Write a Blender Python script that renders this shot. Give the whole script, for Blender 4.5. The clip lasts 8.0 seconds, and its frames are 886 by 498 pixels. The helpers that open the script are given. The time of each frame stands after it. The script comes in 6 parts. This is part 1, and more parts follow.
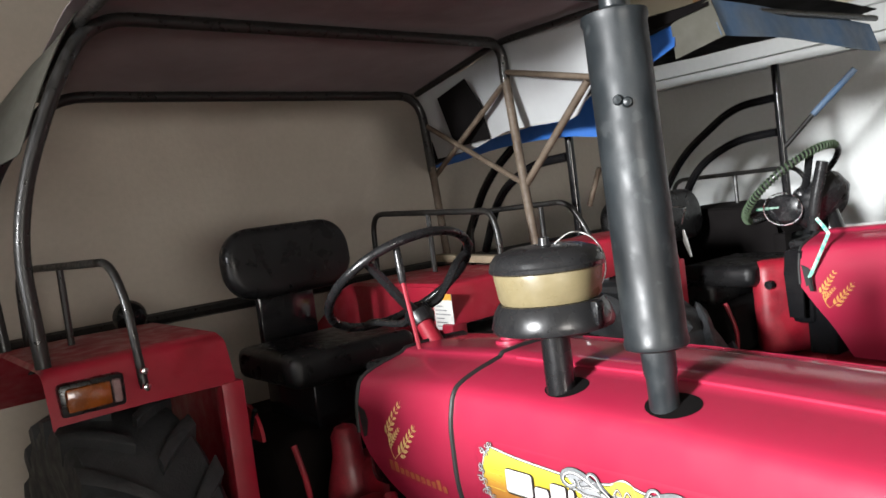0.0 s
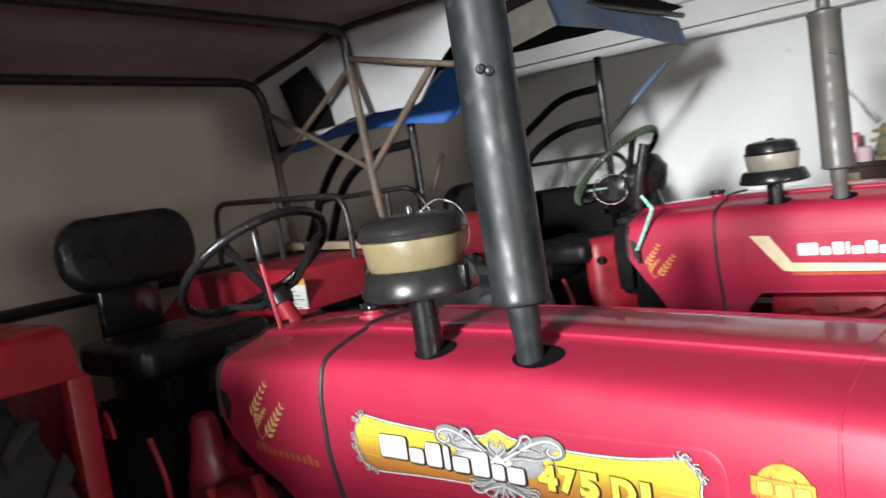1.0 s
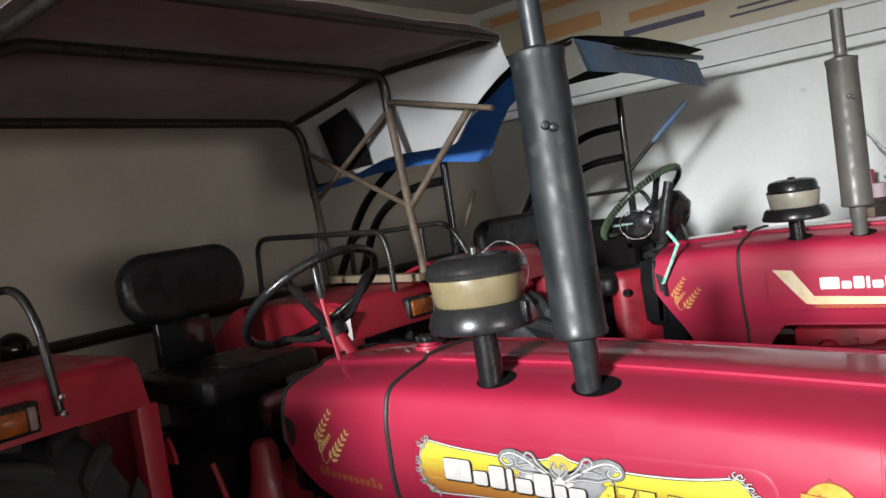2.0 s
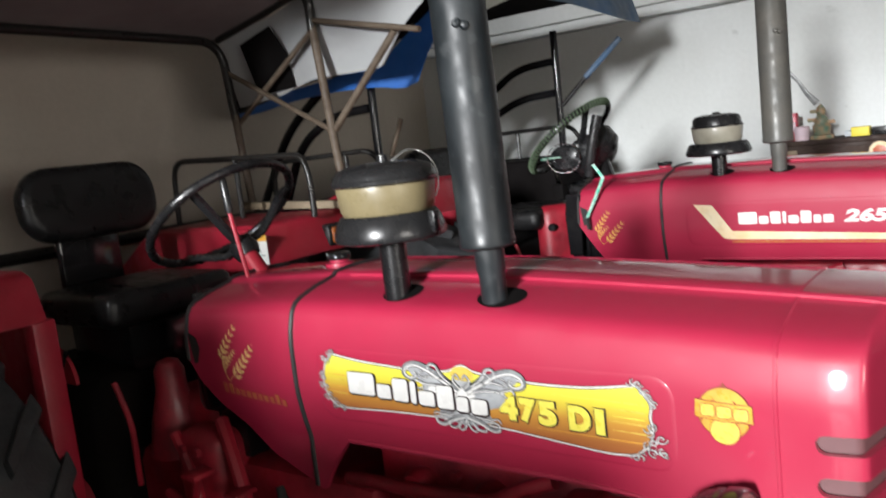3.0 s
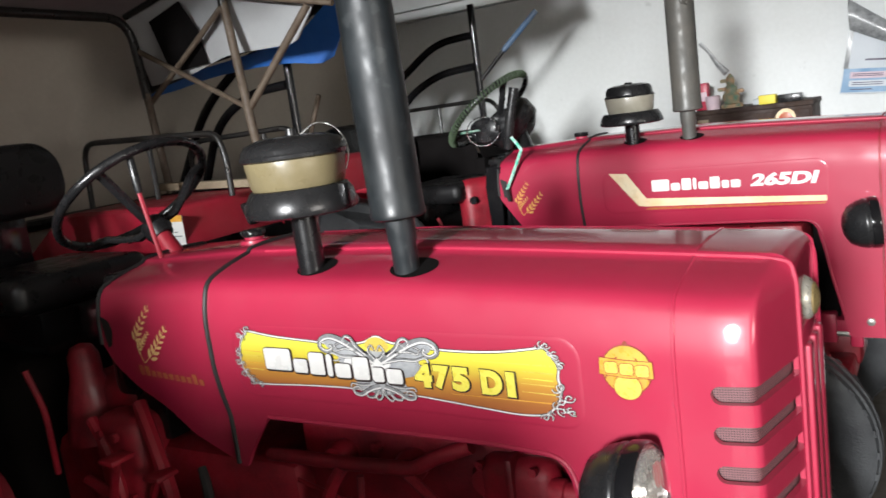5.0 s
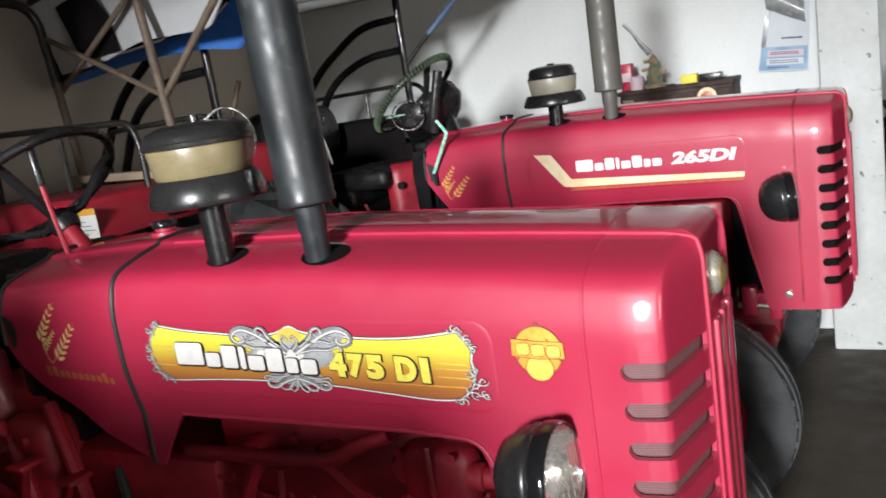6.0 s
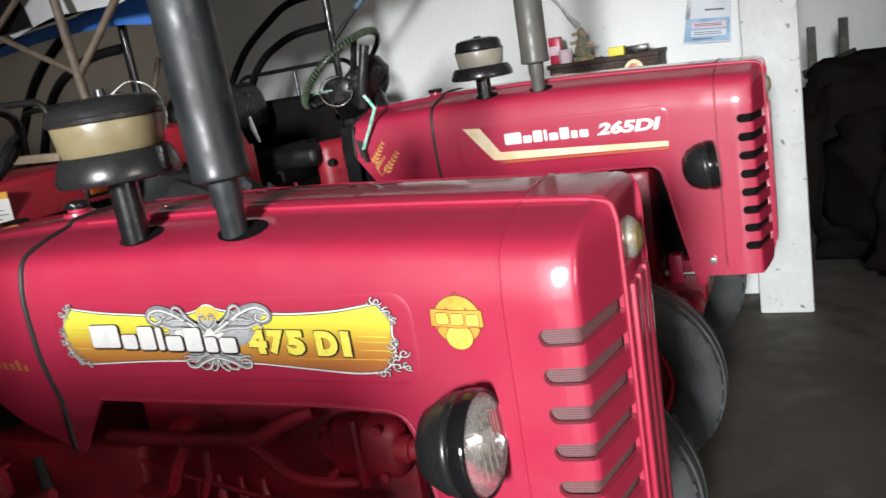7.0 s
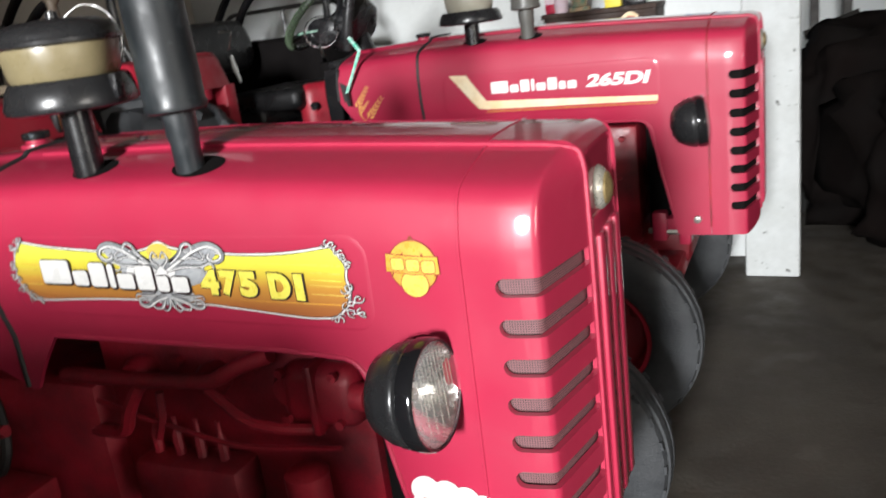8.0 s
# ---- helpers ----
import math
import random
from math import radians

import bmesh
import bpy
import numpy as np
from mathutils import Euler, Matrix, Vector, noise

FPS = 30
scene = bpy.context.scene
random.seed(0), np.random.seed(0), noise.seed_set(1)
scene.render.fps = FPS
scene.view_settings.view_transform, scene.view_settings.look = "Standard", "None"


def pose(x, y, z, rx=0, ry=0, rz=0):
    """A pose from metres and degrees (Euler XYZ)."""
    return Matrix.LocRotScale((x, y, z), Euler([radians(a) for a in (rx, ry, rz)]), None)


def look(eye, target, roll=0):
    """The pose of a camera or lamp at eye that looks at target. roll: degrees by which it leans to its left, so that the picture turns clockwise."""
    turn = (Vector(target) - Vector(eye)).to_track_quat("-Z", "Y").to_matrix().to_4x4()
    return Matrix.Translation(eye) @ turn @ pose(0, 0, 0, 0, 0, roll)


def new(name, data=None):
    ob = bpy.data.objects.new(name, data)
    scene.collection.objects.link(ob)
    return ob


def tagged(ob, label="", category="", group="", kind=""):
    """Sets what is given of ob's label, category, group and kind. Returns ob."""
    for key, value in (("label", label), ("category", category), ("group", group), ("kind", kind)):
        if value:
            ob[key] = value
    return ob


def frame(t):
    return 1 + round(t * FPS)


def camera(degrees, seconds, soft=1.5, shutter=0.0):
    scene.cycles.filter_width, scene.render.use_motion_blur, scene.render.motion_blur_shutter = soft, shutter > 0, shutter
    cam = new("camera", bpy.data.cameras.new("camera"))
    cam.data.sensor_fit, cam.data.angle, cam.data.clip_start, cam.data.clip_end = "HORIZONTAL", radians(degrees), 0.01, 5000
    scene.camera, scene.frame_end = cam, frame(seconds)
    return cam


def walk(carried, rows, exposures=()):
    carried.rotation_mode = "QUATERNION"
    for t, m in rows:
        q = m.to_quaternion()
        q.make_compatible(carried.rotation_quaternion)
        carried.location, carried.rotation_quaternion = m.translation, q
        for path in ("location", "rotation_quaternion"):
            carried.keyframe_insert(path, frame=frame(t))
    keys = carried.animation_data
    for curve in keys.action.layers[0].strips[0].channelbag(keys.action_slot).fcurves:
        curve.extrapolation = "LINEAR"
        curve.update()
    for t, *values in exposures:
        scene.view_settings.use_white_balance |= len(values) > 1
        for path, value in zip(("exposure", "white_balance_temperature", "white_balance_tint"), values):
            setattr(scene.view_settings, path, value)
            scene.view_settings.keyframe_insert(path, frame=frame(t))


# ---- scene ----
cam = camera(56.9, 8.0, shutter=0.5)
PATH = [
    (0, (2.2000, -1.3540, 1.8000), (0.6128, -0.1448, 1.6630), -7.23),
    (0.2, (2.1842, -1.3200, 1.8106), (0.6040, -0.1033, 1.6599), -8.37),
    (0.4, (2.1730, -1.2929, 1.8215), (0.6316, -0.0285, 1.6625), -8.92),
    (0.5, (2.1810, -1.3034, 1.8168), (0.6698, -0.0032, 1.6566), -8.93),
    (0.7, (2.1856, -1.3300, 1.8033), (0.7481, 0.0496, 1.6284), -9.00),
    (0.9, (2.1857, -1.4008, 1.7599), (0.8350, 0.0620, 1.5716), -8.77),
    (1, (2.1775, -1.4443, 1.7508), (0.8715, 0.0581, 1.5584), -8.24),
    (1.1, (2.1617, -1.4722, 1.7340), (0.8893, 0.0599, 1.5500), -8.14),
    (1.3, (2.1657, -1.5373, 1.7299), (0.9120, 0.0106, 1.5513), -7.92),
    (1.5, (2.1632, -1.5828, 1.7608), (0.8850, -0.0524, 1.6062), -8.35),
    (1.6, (2.1634, -1.6195, 1.7890), (0.8721, -0.0984, 1.6523), -8.23),
    (1.7, (2.1760, -1.6430, 1.8110), (0.8614, -0.1403, 1.6940), -8.32),
    (2.8, (2.1890, -1.5710, 1.7240), (0.9469, -0.0181, 1.5100), -7.02),
    (3, (2.1946, -1.5573, 1.7023), (0.9916, 0.0187, 1.4399), -6.50),
    (3.5, (2.2076, -1.5487, 1.6768), (1.0304, 0.0334, 1.3434), -6.00),
    (4, (2.2128, -1.5645, 1.6736), (1.0158, 0.0004, 1.3296), -6.24),
    (4.5, (2.2298, -1.5626, 1.6850), (1.0628, 0.0284, 1.3578), -7.10),
    (4.7, (2.2320, -1.5550, 1.6850), (1.1070, 0.0666, 1.3614), -7.39),
    (5.8, (2.2630, -1.5120, 1.6740), (1.2904, 0.1966, 1.3072), -8.32),
    (6, (2.2718, -1.4935, 1.6684), (1.3254, 0.2251, 1.2802), -8.65),
    (6.5, (2.2916, -1.4772, 1.6513), (1.4124, 0.2666, 1.2197), -9.23),
    (7, (2.3034, -1.4686, 1.6454), (1.4816, 0.2959, 1.1858), -9.38),
    (7.5, (2.3083, -1.4575, 1.6395), (1.5635, 0.3331, 1.1507), -9.14),
    (7.8, (2.3294, -1.4314, 1.6152), (1.5607, 0.3387, 1.0898), -8.33),
    (8, (2.3359, -1.3981, 1.6071), (1.5213, 0.3377, 1.0383), -7.35),
]
EXPOSURES = [(0.0, 0.66), (0.5, 0.58), (1.0, 0.34), (1.5, 0.17), (3.0, 0.10), (4.5, 0.10), (6.0, 0.07), (7.0, 0.06), (8.0, 0.14)]
walk(cam, [(t, look(eye, target, roll)) for t, eye, target, roll in PATH], exposures=EXPOSURES)

# ---- light ----
world = bpy.data.worlds.new("world")
scene.world = world
world.use_nodes = True
world.node_tree.nodes["Background"].inputs[0].default_value = (0.80, 0.86, 1.0, 1)
world.node_tree.nodes["Background"].inputs[1].default_value = 0.35


def lamp(name, kind, energy, m, colour=(1, 1, 1), **more):
    data = bpy.data.lights.new(name, kind)
    data.energy, data.color = energy, colour
    if kind == "POINT":
        data.shadow_soft_size = more["radius"]
    if kind == "AREA":
        data.shape, data.size, data.size_y = "RECTANGLE", more["w"], more["h"]
    ob = new(name, data)
    ob.matrix_world = m
    return ob


# unseen main light behind the camera, placed from shadows and highlights, and a weak fill added in the doorway
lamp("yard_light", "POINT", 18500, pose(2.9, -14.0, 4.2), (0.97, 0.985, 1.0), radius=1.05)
lamp("doorway_fill", "AREA", 16, look((2.3, -4.85, 1.65), (1.2, 3, 1.75)), (1.0, 0.95, 0.90), w=1.4, h=1.7)
# fill lamp added to brighten the beige wall; no window is known there
lamp("side_fill", "AREA", 120, look((7.86, -2.7, 1.75), (-1.6, -0.6, 1.7)), (1.0, 0.95, 0.88), w=2.6, h=1.2)


# ---- materials ----
def material(name, colour, rough=0.5, metal=0.0, second=None, scale=4.0, amount=0.5, fine=120.0, grain=0.12, bump=0.0,
             bump_scale=200.0, coat=0.0, coat_rough=0.05, spread=0.15, ior=1.5, spots=None):
    """Painted or natural surface: large blotches towards a second colour, fine grain, uneven gloss and relief."""
    m = bpy.data.materials.new(name)
    m.use_nodes = True
    nt = m.node_tree
    b = nt.nodes["Principled BSDF"]
    tex = nt.nodes.new("ShaderNodeTexCoord")

    def noise_node(s, detail=5.0):
        n = nt.nodes.new("ShaderNodeTexNoise")
        n.inputs["Scale"].default_value, n.inputs["Detail"].default_value = s, detail
        nt.links.new(tex.outputs["Object"], n.inputs["Vector"])
        return n

    def ramp(node, lo, hi):
        r = nt.nodes.new("ShaderNodeMapRange")
        r.inputs["From Min"].default_value, r.inputs["From Max"].default_value = 0.35, 0.68
        r.inputs["To Min"].default_value, r.inputs["To Max"].default_value = lo, hi
        nt.links.new(node.outputs["Fac"], r.inputs["Value"])
        return r

    def mix(kind, fac, a, c):
        x = nt.nodes.new("ShaderNodeMix")
        x.data_type, x.blend_type = "RGBA", kind
        if isinstance(fac, float):
            x.inputs[0].default_value = fac
        else:
            nt.links.new(fac, x.inputs[0])
        for sock, v in ((x.inputs[6], a), (x.inputs[7], c)):
            if isinstance(v, tuple):
                sock.default_value = (*v, 1)
            else:
                nt.links.new(v, sock)
        return x.outputs[2]

    second = second or tuple(c * 0.7 for c in colour)
    large, small = noise_node(scale), noise_node(fine, 3.0)
    col = mix("MIX", ramp(large, 0.0, amount).outputs[0], colour, second)
    grain_col = nt.nodes.new("ShaderNodeMapRange")
    grain_col.inputs["To Min"].default_value, grain_col.inputs["To Max"].default_value = 1 - grain, 1 + grain
    nt.links.new(small.outputs["Fac"], grain_col.inputs["Value"])
    comb = nt.nodes.new("ShaderNodeCombineColor")
    for k in range(3):
        nt.links.new(grain_col.outputs[0], comb.inputs[k])
    col = mix("MULTIPLY", 1.0, col, comb.outputs[0])
    if spots:
        s_scale, s_from, s_colour, s_amount = spots
        r = nt.nodes.new("ShaderNodeMapRange")
        r.inputs["From Min"].default_value, r.inputs["From Max"].default_value = s_from, s_from + 0.05
        r.inputs["To Max"].default_value = s_amount
        nt.links.new(noise_node(s_scale, 4.0).outputs["Fac"], r.inputs["Value"])
        col = mix("MIX", r.outputs[0], col, s_colour)
    nt.links.new(col, b.inputs["Base Color"])
    rr = ramp(noise_node(scale * 3.1), max(0.02, rough - spread), min(1, rough + spread))
    nt.links.new(rr.outputs[0], b.inputs["Roughness"])
    b.inputs["Metallic"].default_value, b.inputs["IOR"].default_value = metal, ior
    b.inputs["Coat Weight"].default_value, b.inputs["Coat Roughness"].default_value = coat, coat_rough
    if bump:
        bn = nt.nodes.new("ShaderNodeBump")
        bn.inputs["Strength"].default_value, bn.inputs["Distance"].default_value = bump, 0.01
        nt.links.new(noise_node(bump_scale, 4.0).outputs["Fac"], bn.inputs["Height"])
        nt.links.new(bn.outputs[0], b.inputs["Normal"])
    return m


def banded(name, stops, axis, lo, hi, rough=0.35):
    """Printed film whose colour runs along one axis from lo to hi."""
    m = bpy.data.materials.new(name)
    m.use_nodes = True
    nt = m.node_tree
    b = nt.nodes["Principled BSDF"]
    tex, sep = nt.nodes.new("ShaderNodeTexCoord"), nt.nodes.new("ShaderNodeSeparateXYZ")
    nt.links.new(tex.outputs["Object"], sep.inputs[0])
    r = nt.nodes.new("ShaderNodeMapRange")
    r.inputs["From Min"].default_value, r.inputs["From Max"].default_value = lo, hi
    nt.links.new(sep.outputs[axis], r.inputs["Value"])
    c = nt.nodes.new("ShaderNodeValToRGB")
    while len(c.color_ramp.elements) < len(stops):
        c.color_ramp.elements.new(0.5)
    for e, (p, col) in zip(c.color_ramp.elements, stops):
        e.position, e.color = p, (*col, 1)
    nt.links.new(r.outputs[0], c.inputs[0])
    nt.links.new(c.outputs[0], b.inputs["Base Color"])
    b.inputs["Roughness"].default_value = rough
    return m


RED = material("red_paint", (0.37, 0.017, 0.052), 0.46, second=(0.32, 0.017, 0.046), scale=3, amount=0.6, fine=900, grain=0.05, bump=0.012, bump_scale=22, coat=1.0, coat_rough=0.08, spread=0.07, ior=1.44)
RED_DUSTY = material("dusty_red_paint", (0.33, 0.009, 0.028), 0.5, second=(0.24, 0.020, 0.026), scale=6, amount=0.6, fine=300, grain=0.15, bump=0.05, bump_scale=60)
RED_ENGINE = material("greasy_red_casting", (0.34, 0.011, 0.026), 0.5, second=(0.11, 0.009, 0.014), scale=7, amount=0.9, fine=160, grain=0.25, bump=0.10, bump_scale=110)
BLACK = material("black_enamel", (0.006, 0.006, 0.007), 0.11, spread=0.05, second=(0.016, 0.015, 0.015), ior=1.42, scale=7, fine=300, grain=0.1, bump=0.03, bump_scale=90)
BLACK_WORN = material("worn_black_tube", (0.009, 0.009, 0.009), 0.42, second=(0.04, 0.030, 0.022), scale=18, amount=0.2, fine=240, grain=0.15, bump=0.03, bump_scale=120)
PIPE_BLACK = material("satin_black_enamel", (0.007, 0.007, 0.008), 0.26, second=(0.014, 0.013, 0.013), spread=0.05, scale=7, fine=300, grain=0.1)
MUFFLER = material("muffler_paint", (0.007, 0.009, 0.0105), 0.47, second=(0.020, 0.025, 0.028), scale=8, amount=0.9, fine=220, grain=0.25, bump=0.008, bump_scale=25, spread=0.11, spots=(22.0, 0.62, (0.050, 0.055, 0.057), 0.35))
MUFFLER_OLD = material("grey_muffler_paint", (0.075, 0.074, 0.068), 0.5, second=(0.11, 0.10, 0.085), scale=9, amount=0.7, fine=200, grain=0.2, bump=0.03, bump_scale=40, metal=0.1)
RUBBER = material("tyre_rubber", (0.020, 0.0215, 0.024), 0.62, second=(0.050, 0.053, 0.056), scale=7, amount=0.7, fine=150, grain=0.25, bump=0.2, bump_scale=150)
RUBBER_DARK = material("black_rubber", (0.014, 0.014, 0.014), 0.6, fine=200, grain=0.2, bump=0.08)
VINYL = material("black_vinyl", (0.0045, 0.0045, 0.005), 0.36, ior=1.36, second=(0.018, 0.017, 0.017), scale=5, fine=500, grain=0.2, bump=0.12, bump_scale=420)
PLASTIC = material("black_plastic", (0.009, 0.009, 0.010), 0.30, second=(0.018, 0.018, 0.018), scale=9, fine=300, grain=0.12, bump=0.05, bump_scale=200)
BOWL = material("yellowed_clear_plastic", (0.225, 0.185, 0.10), 0.40, second=(0.165, 0.135, 0.075), scale=11, amount=0.6, fine=160, grain=0.1, bump=0.02, bump_scale=60, coat=0.12, coat_rough=0.3)
CAP_PLASTIC = material("satin_black_plastic", (0.013, 0.013, 0.014), 0.29, spread=0.06, second=(0.024, 0.024, 0.024), scale=9, fine=300, grain=0.12, bump=0.02, bump_scale=200)
BOWL_GREY = material("hazed_clear_plastic", (0.34, 0.32, 0.26), 0.45, second=(0.24, 0.22, 0.17), scale=14, amount=0.7, fine=160, grain=0.1, coat=0.15)
RUST = material("rusty_tube", (0.075, 0.052, 0.035), 0.62, second=(0.14, 0.108, 0.078), scale=16, amount=0.8, fine=200, grain=0.3, bump=0.25, bump_scale=180)
SILVER = material("silvered_reflector", (0.70, 0.69, 0.67), 0.22, metal=1.0, second=(0.60, 0.57, 0.53), scale=30, amount=0.3, fine=200, grain=0.05)
CHROME = material("bright_metal", (0.75, 0.75, 0.74), 0.18, metal=1.0, second=(0.5, 0.5, 0.5), scale=20, fine=200, grain=0.05)
STEEL = material("dull_steel", (0.32, 0.31, 0.29), 0.45, metal=0.8, second=(0.16, 0.12, 0.09), scale=20, fine=200, grain=0.2, bump=0.1)
BADGE_SILVER = material("worn_silver_badge", (0.50, 0.48, 0.42), 0.35, metal=0.6, second=(0.32, 0.28, 0.20), scale=40, fine=300, grain=0.1)
BADGE_GOLD = material("antique_gold_badge", (0.34, 0.25, 0.11), 0.40, metal=0.5, second=(0.20, 0.14, 0.06), scale=60, amount=0.9, fine=300, grain=0.1)
GUNMETAL = material("grille_mesh_grey", (0.30, 0.20, 0.20), 0.6, metal=0.2, second=(0.20, 0.12, 0.12), scale=30, fine=700, grain=0.5, bump=0.3, bump_scale=700)
WHITE_FILM = material("white_film", (0.66, 0.65, 0.63), 0.35, fine=300, grain=0.03, second=(0.60, 0.59, 0.57), scale=6)
GREY_FILM = material("silver_grey_film", (0.17, 0.175, 0.18), 0.35, second=(0.32, 0.33, 0.33), scale=26, amount=0.9, fine=300, grain=0.05)
SILVER_FILM = material("pale_silver_film", (0.40, 0.41, 0.42), 0.35, second=(0.24, 0.25, 0.26), scale=22, amount=0.9, fine=300, grain=0.05)
DARK_FILM = material("dark_film", (0.03, 0.02, 0.02), 0.4, fine=300, grain=0.05)
YELLOW_FILM = material("yellow_film", (0.68, 0.60, 0.09), 0.35, second=(0.64, 0.52, 0.07), scale=20, fine=300, grain=0.04)
EMBLEM_YELLOW = material("warm_yellow_film", (0.50, 0.33, 0.05), 0.36, second=(0.46, 0.22, 0.035), scale=30, amount=0.8, fine=300, grain=0.05)
EMBLEM_EDGE = material("brown_red_film", (0.20, 0.035, 0.018), 0.4, second=(0.26, 0.06, 0.02), scale=40, fine=300, grain=0.06)
CREAM_YELLOW = material("pale_yellow_film", (0.56, 0.43, 0.09), 0.35, second=(0.54, 0.38, 0.06), scale=30, fine=300, grain=0.04)
GOLD_FILM = material("gold_film", (0.58, 0.28, 0.035), 0.38, second=(0.62, 0.38, 0.09), scale=40, fine=300, grain=0.06)
WHEAT_FILM = material("straw_film", (0.66, 0.42, 0.16), 0.38, second=(0.66, 0.46, 0.22), scale=40, fine=300, grain=0.06)
FADED_WHEAT = material("orange_film", (0.66, 0.34, 0.09), 0.4, second=(0.62, 0.36, 0.12), scale=40, fine=300, grain=0.06)
FADED_GOLD = material("faded_gold_film", (0.40, 0.13, 0.04), 0.45, second=(0.38, 0.05, 0.04), scale=60, amount=0.9, fine=300, grain=0.1)
RED_FILM = material("printed_red_film", (0.37, 0.012, 0.046), 0.4, second=(0.40, 0.04, 0.04), scale=5, amount=0.2, fine=300, grain=0.06)
CREAM_FILM = material("cream_film", (0.72, 0.62, 0.44), 0.35, second=(0.68, 0.36, 0.10), scale=9, amount=0.5, fine=300, grain=0.04)
WALL = material("limewashed_plaster", (0.64, 0.66, 0.66), 0.9, second=(0.48, 0.49, 0.47), scale=1.3, amount=0.5, fine=40, grain=0.06, bump=0.12, bump_scale=35, spots=(6.0, 0.70, (0.42, 0.43, 0.42), 0.6))
PILLAR = material("spotted_limewash", (0.54, 0.56, 0.56), 0.9, second=(0.36, 0.37, 0.35), scale=4.0, amount=0.45, fine=30, grain=0.10, bump=0.2, bump_scale=26, spots=(19.0, 0.655, (0.10, 0.10, 0.095), 0.85))
WALL_BEIGE = material("dull_beige_plaster", (0.54, 0.485, 0.42), 0.9, second=(0.41, 0.36, 0.30), scale=1.1, amount=0.7, fine=35, grain=0.07, bump=0.12, bump_scale=35, spots=(1.7, 0.60, (0.42, 0.37, 0.32), 0.3))
CEILING = material("ceiling_plaster", (0.55, 0.53, 0.48), 0.9, second=(0.45, 0.42, 0.36), scale=1.5, amount=0.6, fine=40, grain=0.06, bump=0.1, bump_scale=40)
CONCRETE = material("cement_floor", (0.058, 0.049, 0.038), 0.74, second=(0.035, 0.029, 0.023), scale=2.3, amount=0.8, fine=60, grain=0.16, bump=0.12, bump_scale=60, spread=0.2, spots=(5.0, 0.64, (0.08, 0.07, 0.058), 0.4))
TARP = material("mauve_tarpaulin", (0.29, 0.24, 0.245), 0.75, second=(0.22, 0.185, 0.19), scale=3, amount=0.7, fine=300, grain=0.08, bump=0.12, bump_scale=14)
TARP_WHITE = material("white_tarpaulin", (0.38, 0.39, 0.395), 0.6, second=(0.28, 0.28, 0.285), scale=4, amount=0.6, fine=300, grain=0.04, bump=0.15, bump_scale=12)
TARP_GREEN = material("olive_grey_tarpaulin", (0.085, 0.082, 0.066), 0.85, second=(0.055, 0.052, 0.042), scale=5, amount=0.8, fine=200, grain=0.1, bump=0.2, bump_scale=15)
BLUE = material("blue_tarpaulin", (0.022, 0.12, 0.42), 0.55, second=(0.02, 0.09, 0.32), scale=6, amount=0.7, fine=300, grain=0.1, bump=0.15, bump_scale=18)
BLUE_DULL = material("dusty_blue_tarpaulin", (0.065, 0.125, 0.22), 0.7, second=(0.13, 0.15, 0.17), scale=6, amount=0.7, fine=200, grain=0.12, bump=0.2, bump_scale=18)
# near-black for dim places: the next bay's clutter and under the near seat
DIM_BLACK = material("dim_black", (0.0070, 0.0058, 0.0055), 0.95, ior=1.12, second=(0.006, 0.004, 0.0036), scale=4, amount=0.9, fine=120, grain=0.3, bump=0.5, bump_scale=9)
# also stands in for shade: pipe openings, far mudguard, far slots, under far seat
DARK_CLOTH_SHADE = material("black_sheet_and_shade", (0.006, 0.005, 0.005), 0.95, ior=1.18, fine=200, grain=0.2, bump=0.1, bump_scale=20)
ROPE = material("green_rope", (0.040, 0.068, 0.032), 0.65, second=(0.060, 0.088, 0.050), scale=60, amount=0.9, fine=400, grain=0.3, bump=0.3, bump_scale=300)
ROPE_MID = material("mid_green_cord", (0.045, 0.17, 0.11), 0.5, second=(0.30, 0.40, 0.34), scale=70, amount=1.0, fine=400, grain=0.2, bump=0.2, bump_scale=300)
ROPE_BRIGHT = material("bright_green_cord", (0.05, 0.50, 0.34), 0.5, second=(0.62, 0.72, 0.68), scale=70, amount=1.0, fine=400, grain=0.2, bump=0.2, bump_scale=300)
AMBER = material("amber_lens", (0.28, 0.075, 0.010), 0.22, second=(0.15, 0.04, 0.008), scale=20, amount=0.9, fine=90, grain=0.2, bump=0.1, bump_scale=120, coat=0.6)
WOOD_DARK = material("dark_wood", (0.026, 0.013, 0.010), 0.8, second=(0.05, 0.03, 0.02), scale=9, amount=0.8, fine=120, grain=0.3, bump=0.1)
WOOD_PALE = material("bare_timber", (0.25, 0.20, 0.135), 0.75, second=(0.17, 0.13, 0.085), scale=12, amount=0.8, fine=160, grain=0.25, bump=0.15)
PAPER = material("white_paper", (0.52, 0.55, 0.58), 0.7, second=(0.44, 0.48, 0.52), scale=6, fine=300, grain=0.04)
PRINT_BLUE = material("pale_blue_print", (0.16, 0.28, 0.42), 0.7, second=(0.34, 0.45, 0.58), scale=12, amount=0.7, fine=300, grain=0.06)
PRINT_PINK = material("pale_pink_print", (0.55, 0.42, 0.46), 0.7, second=(0.48, 0.40, 0.46), scale=15, fine=300, grain=0.06)
PRINT_ORANGE = material("faded_orange_print", (0.50, 0.26, 0.10), 0.7, second=(0.42, 0.24, 0.14), scale=15, fine=300, grain=0.08)
PRINT_NAVY = material("faded_navy_print", (0.07, 0.07, 0.12), 0.7, second=(0.15, 0.12, 0.12), scale=15, fine=300, grain=0.08)
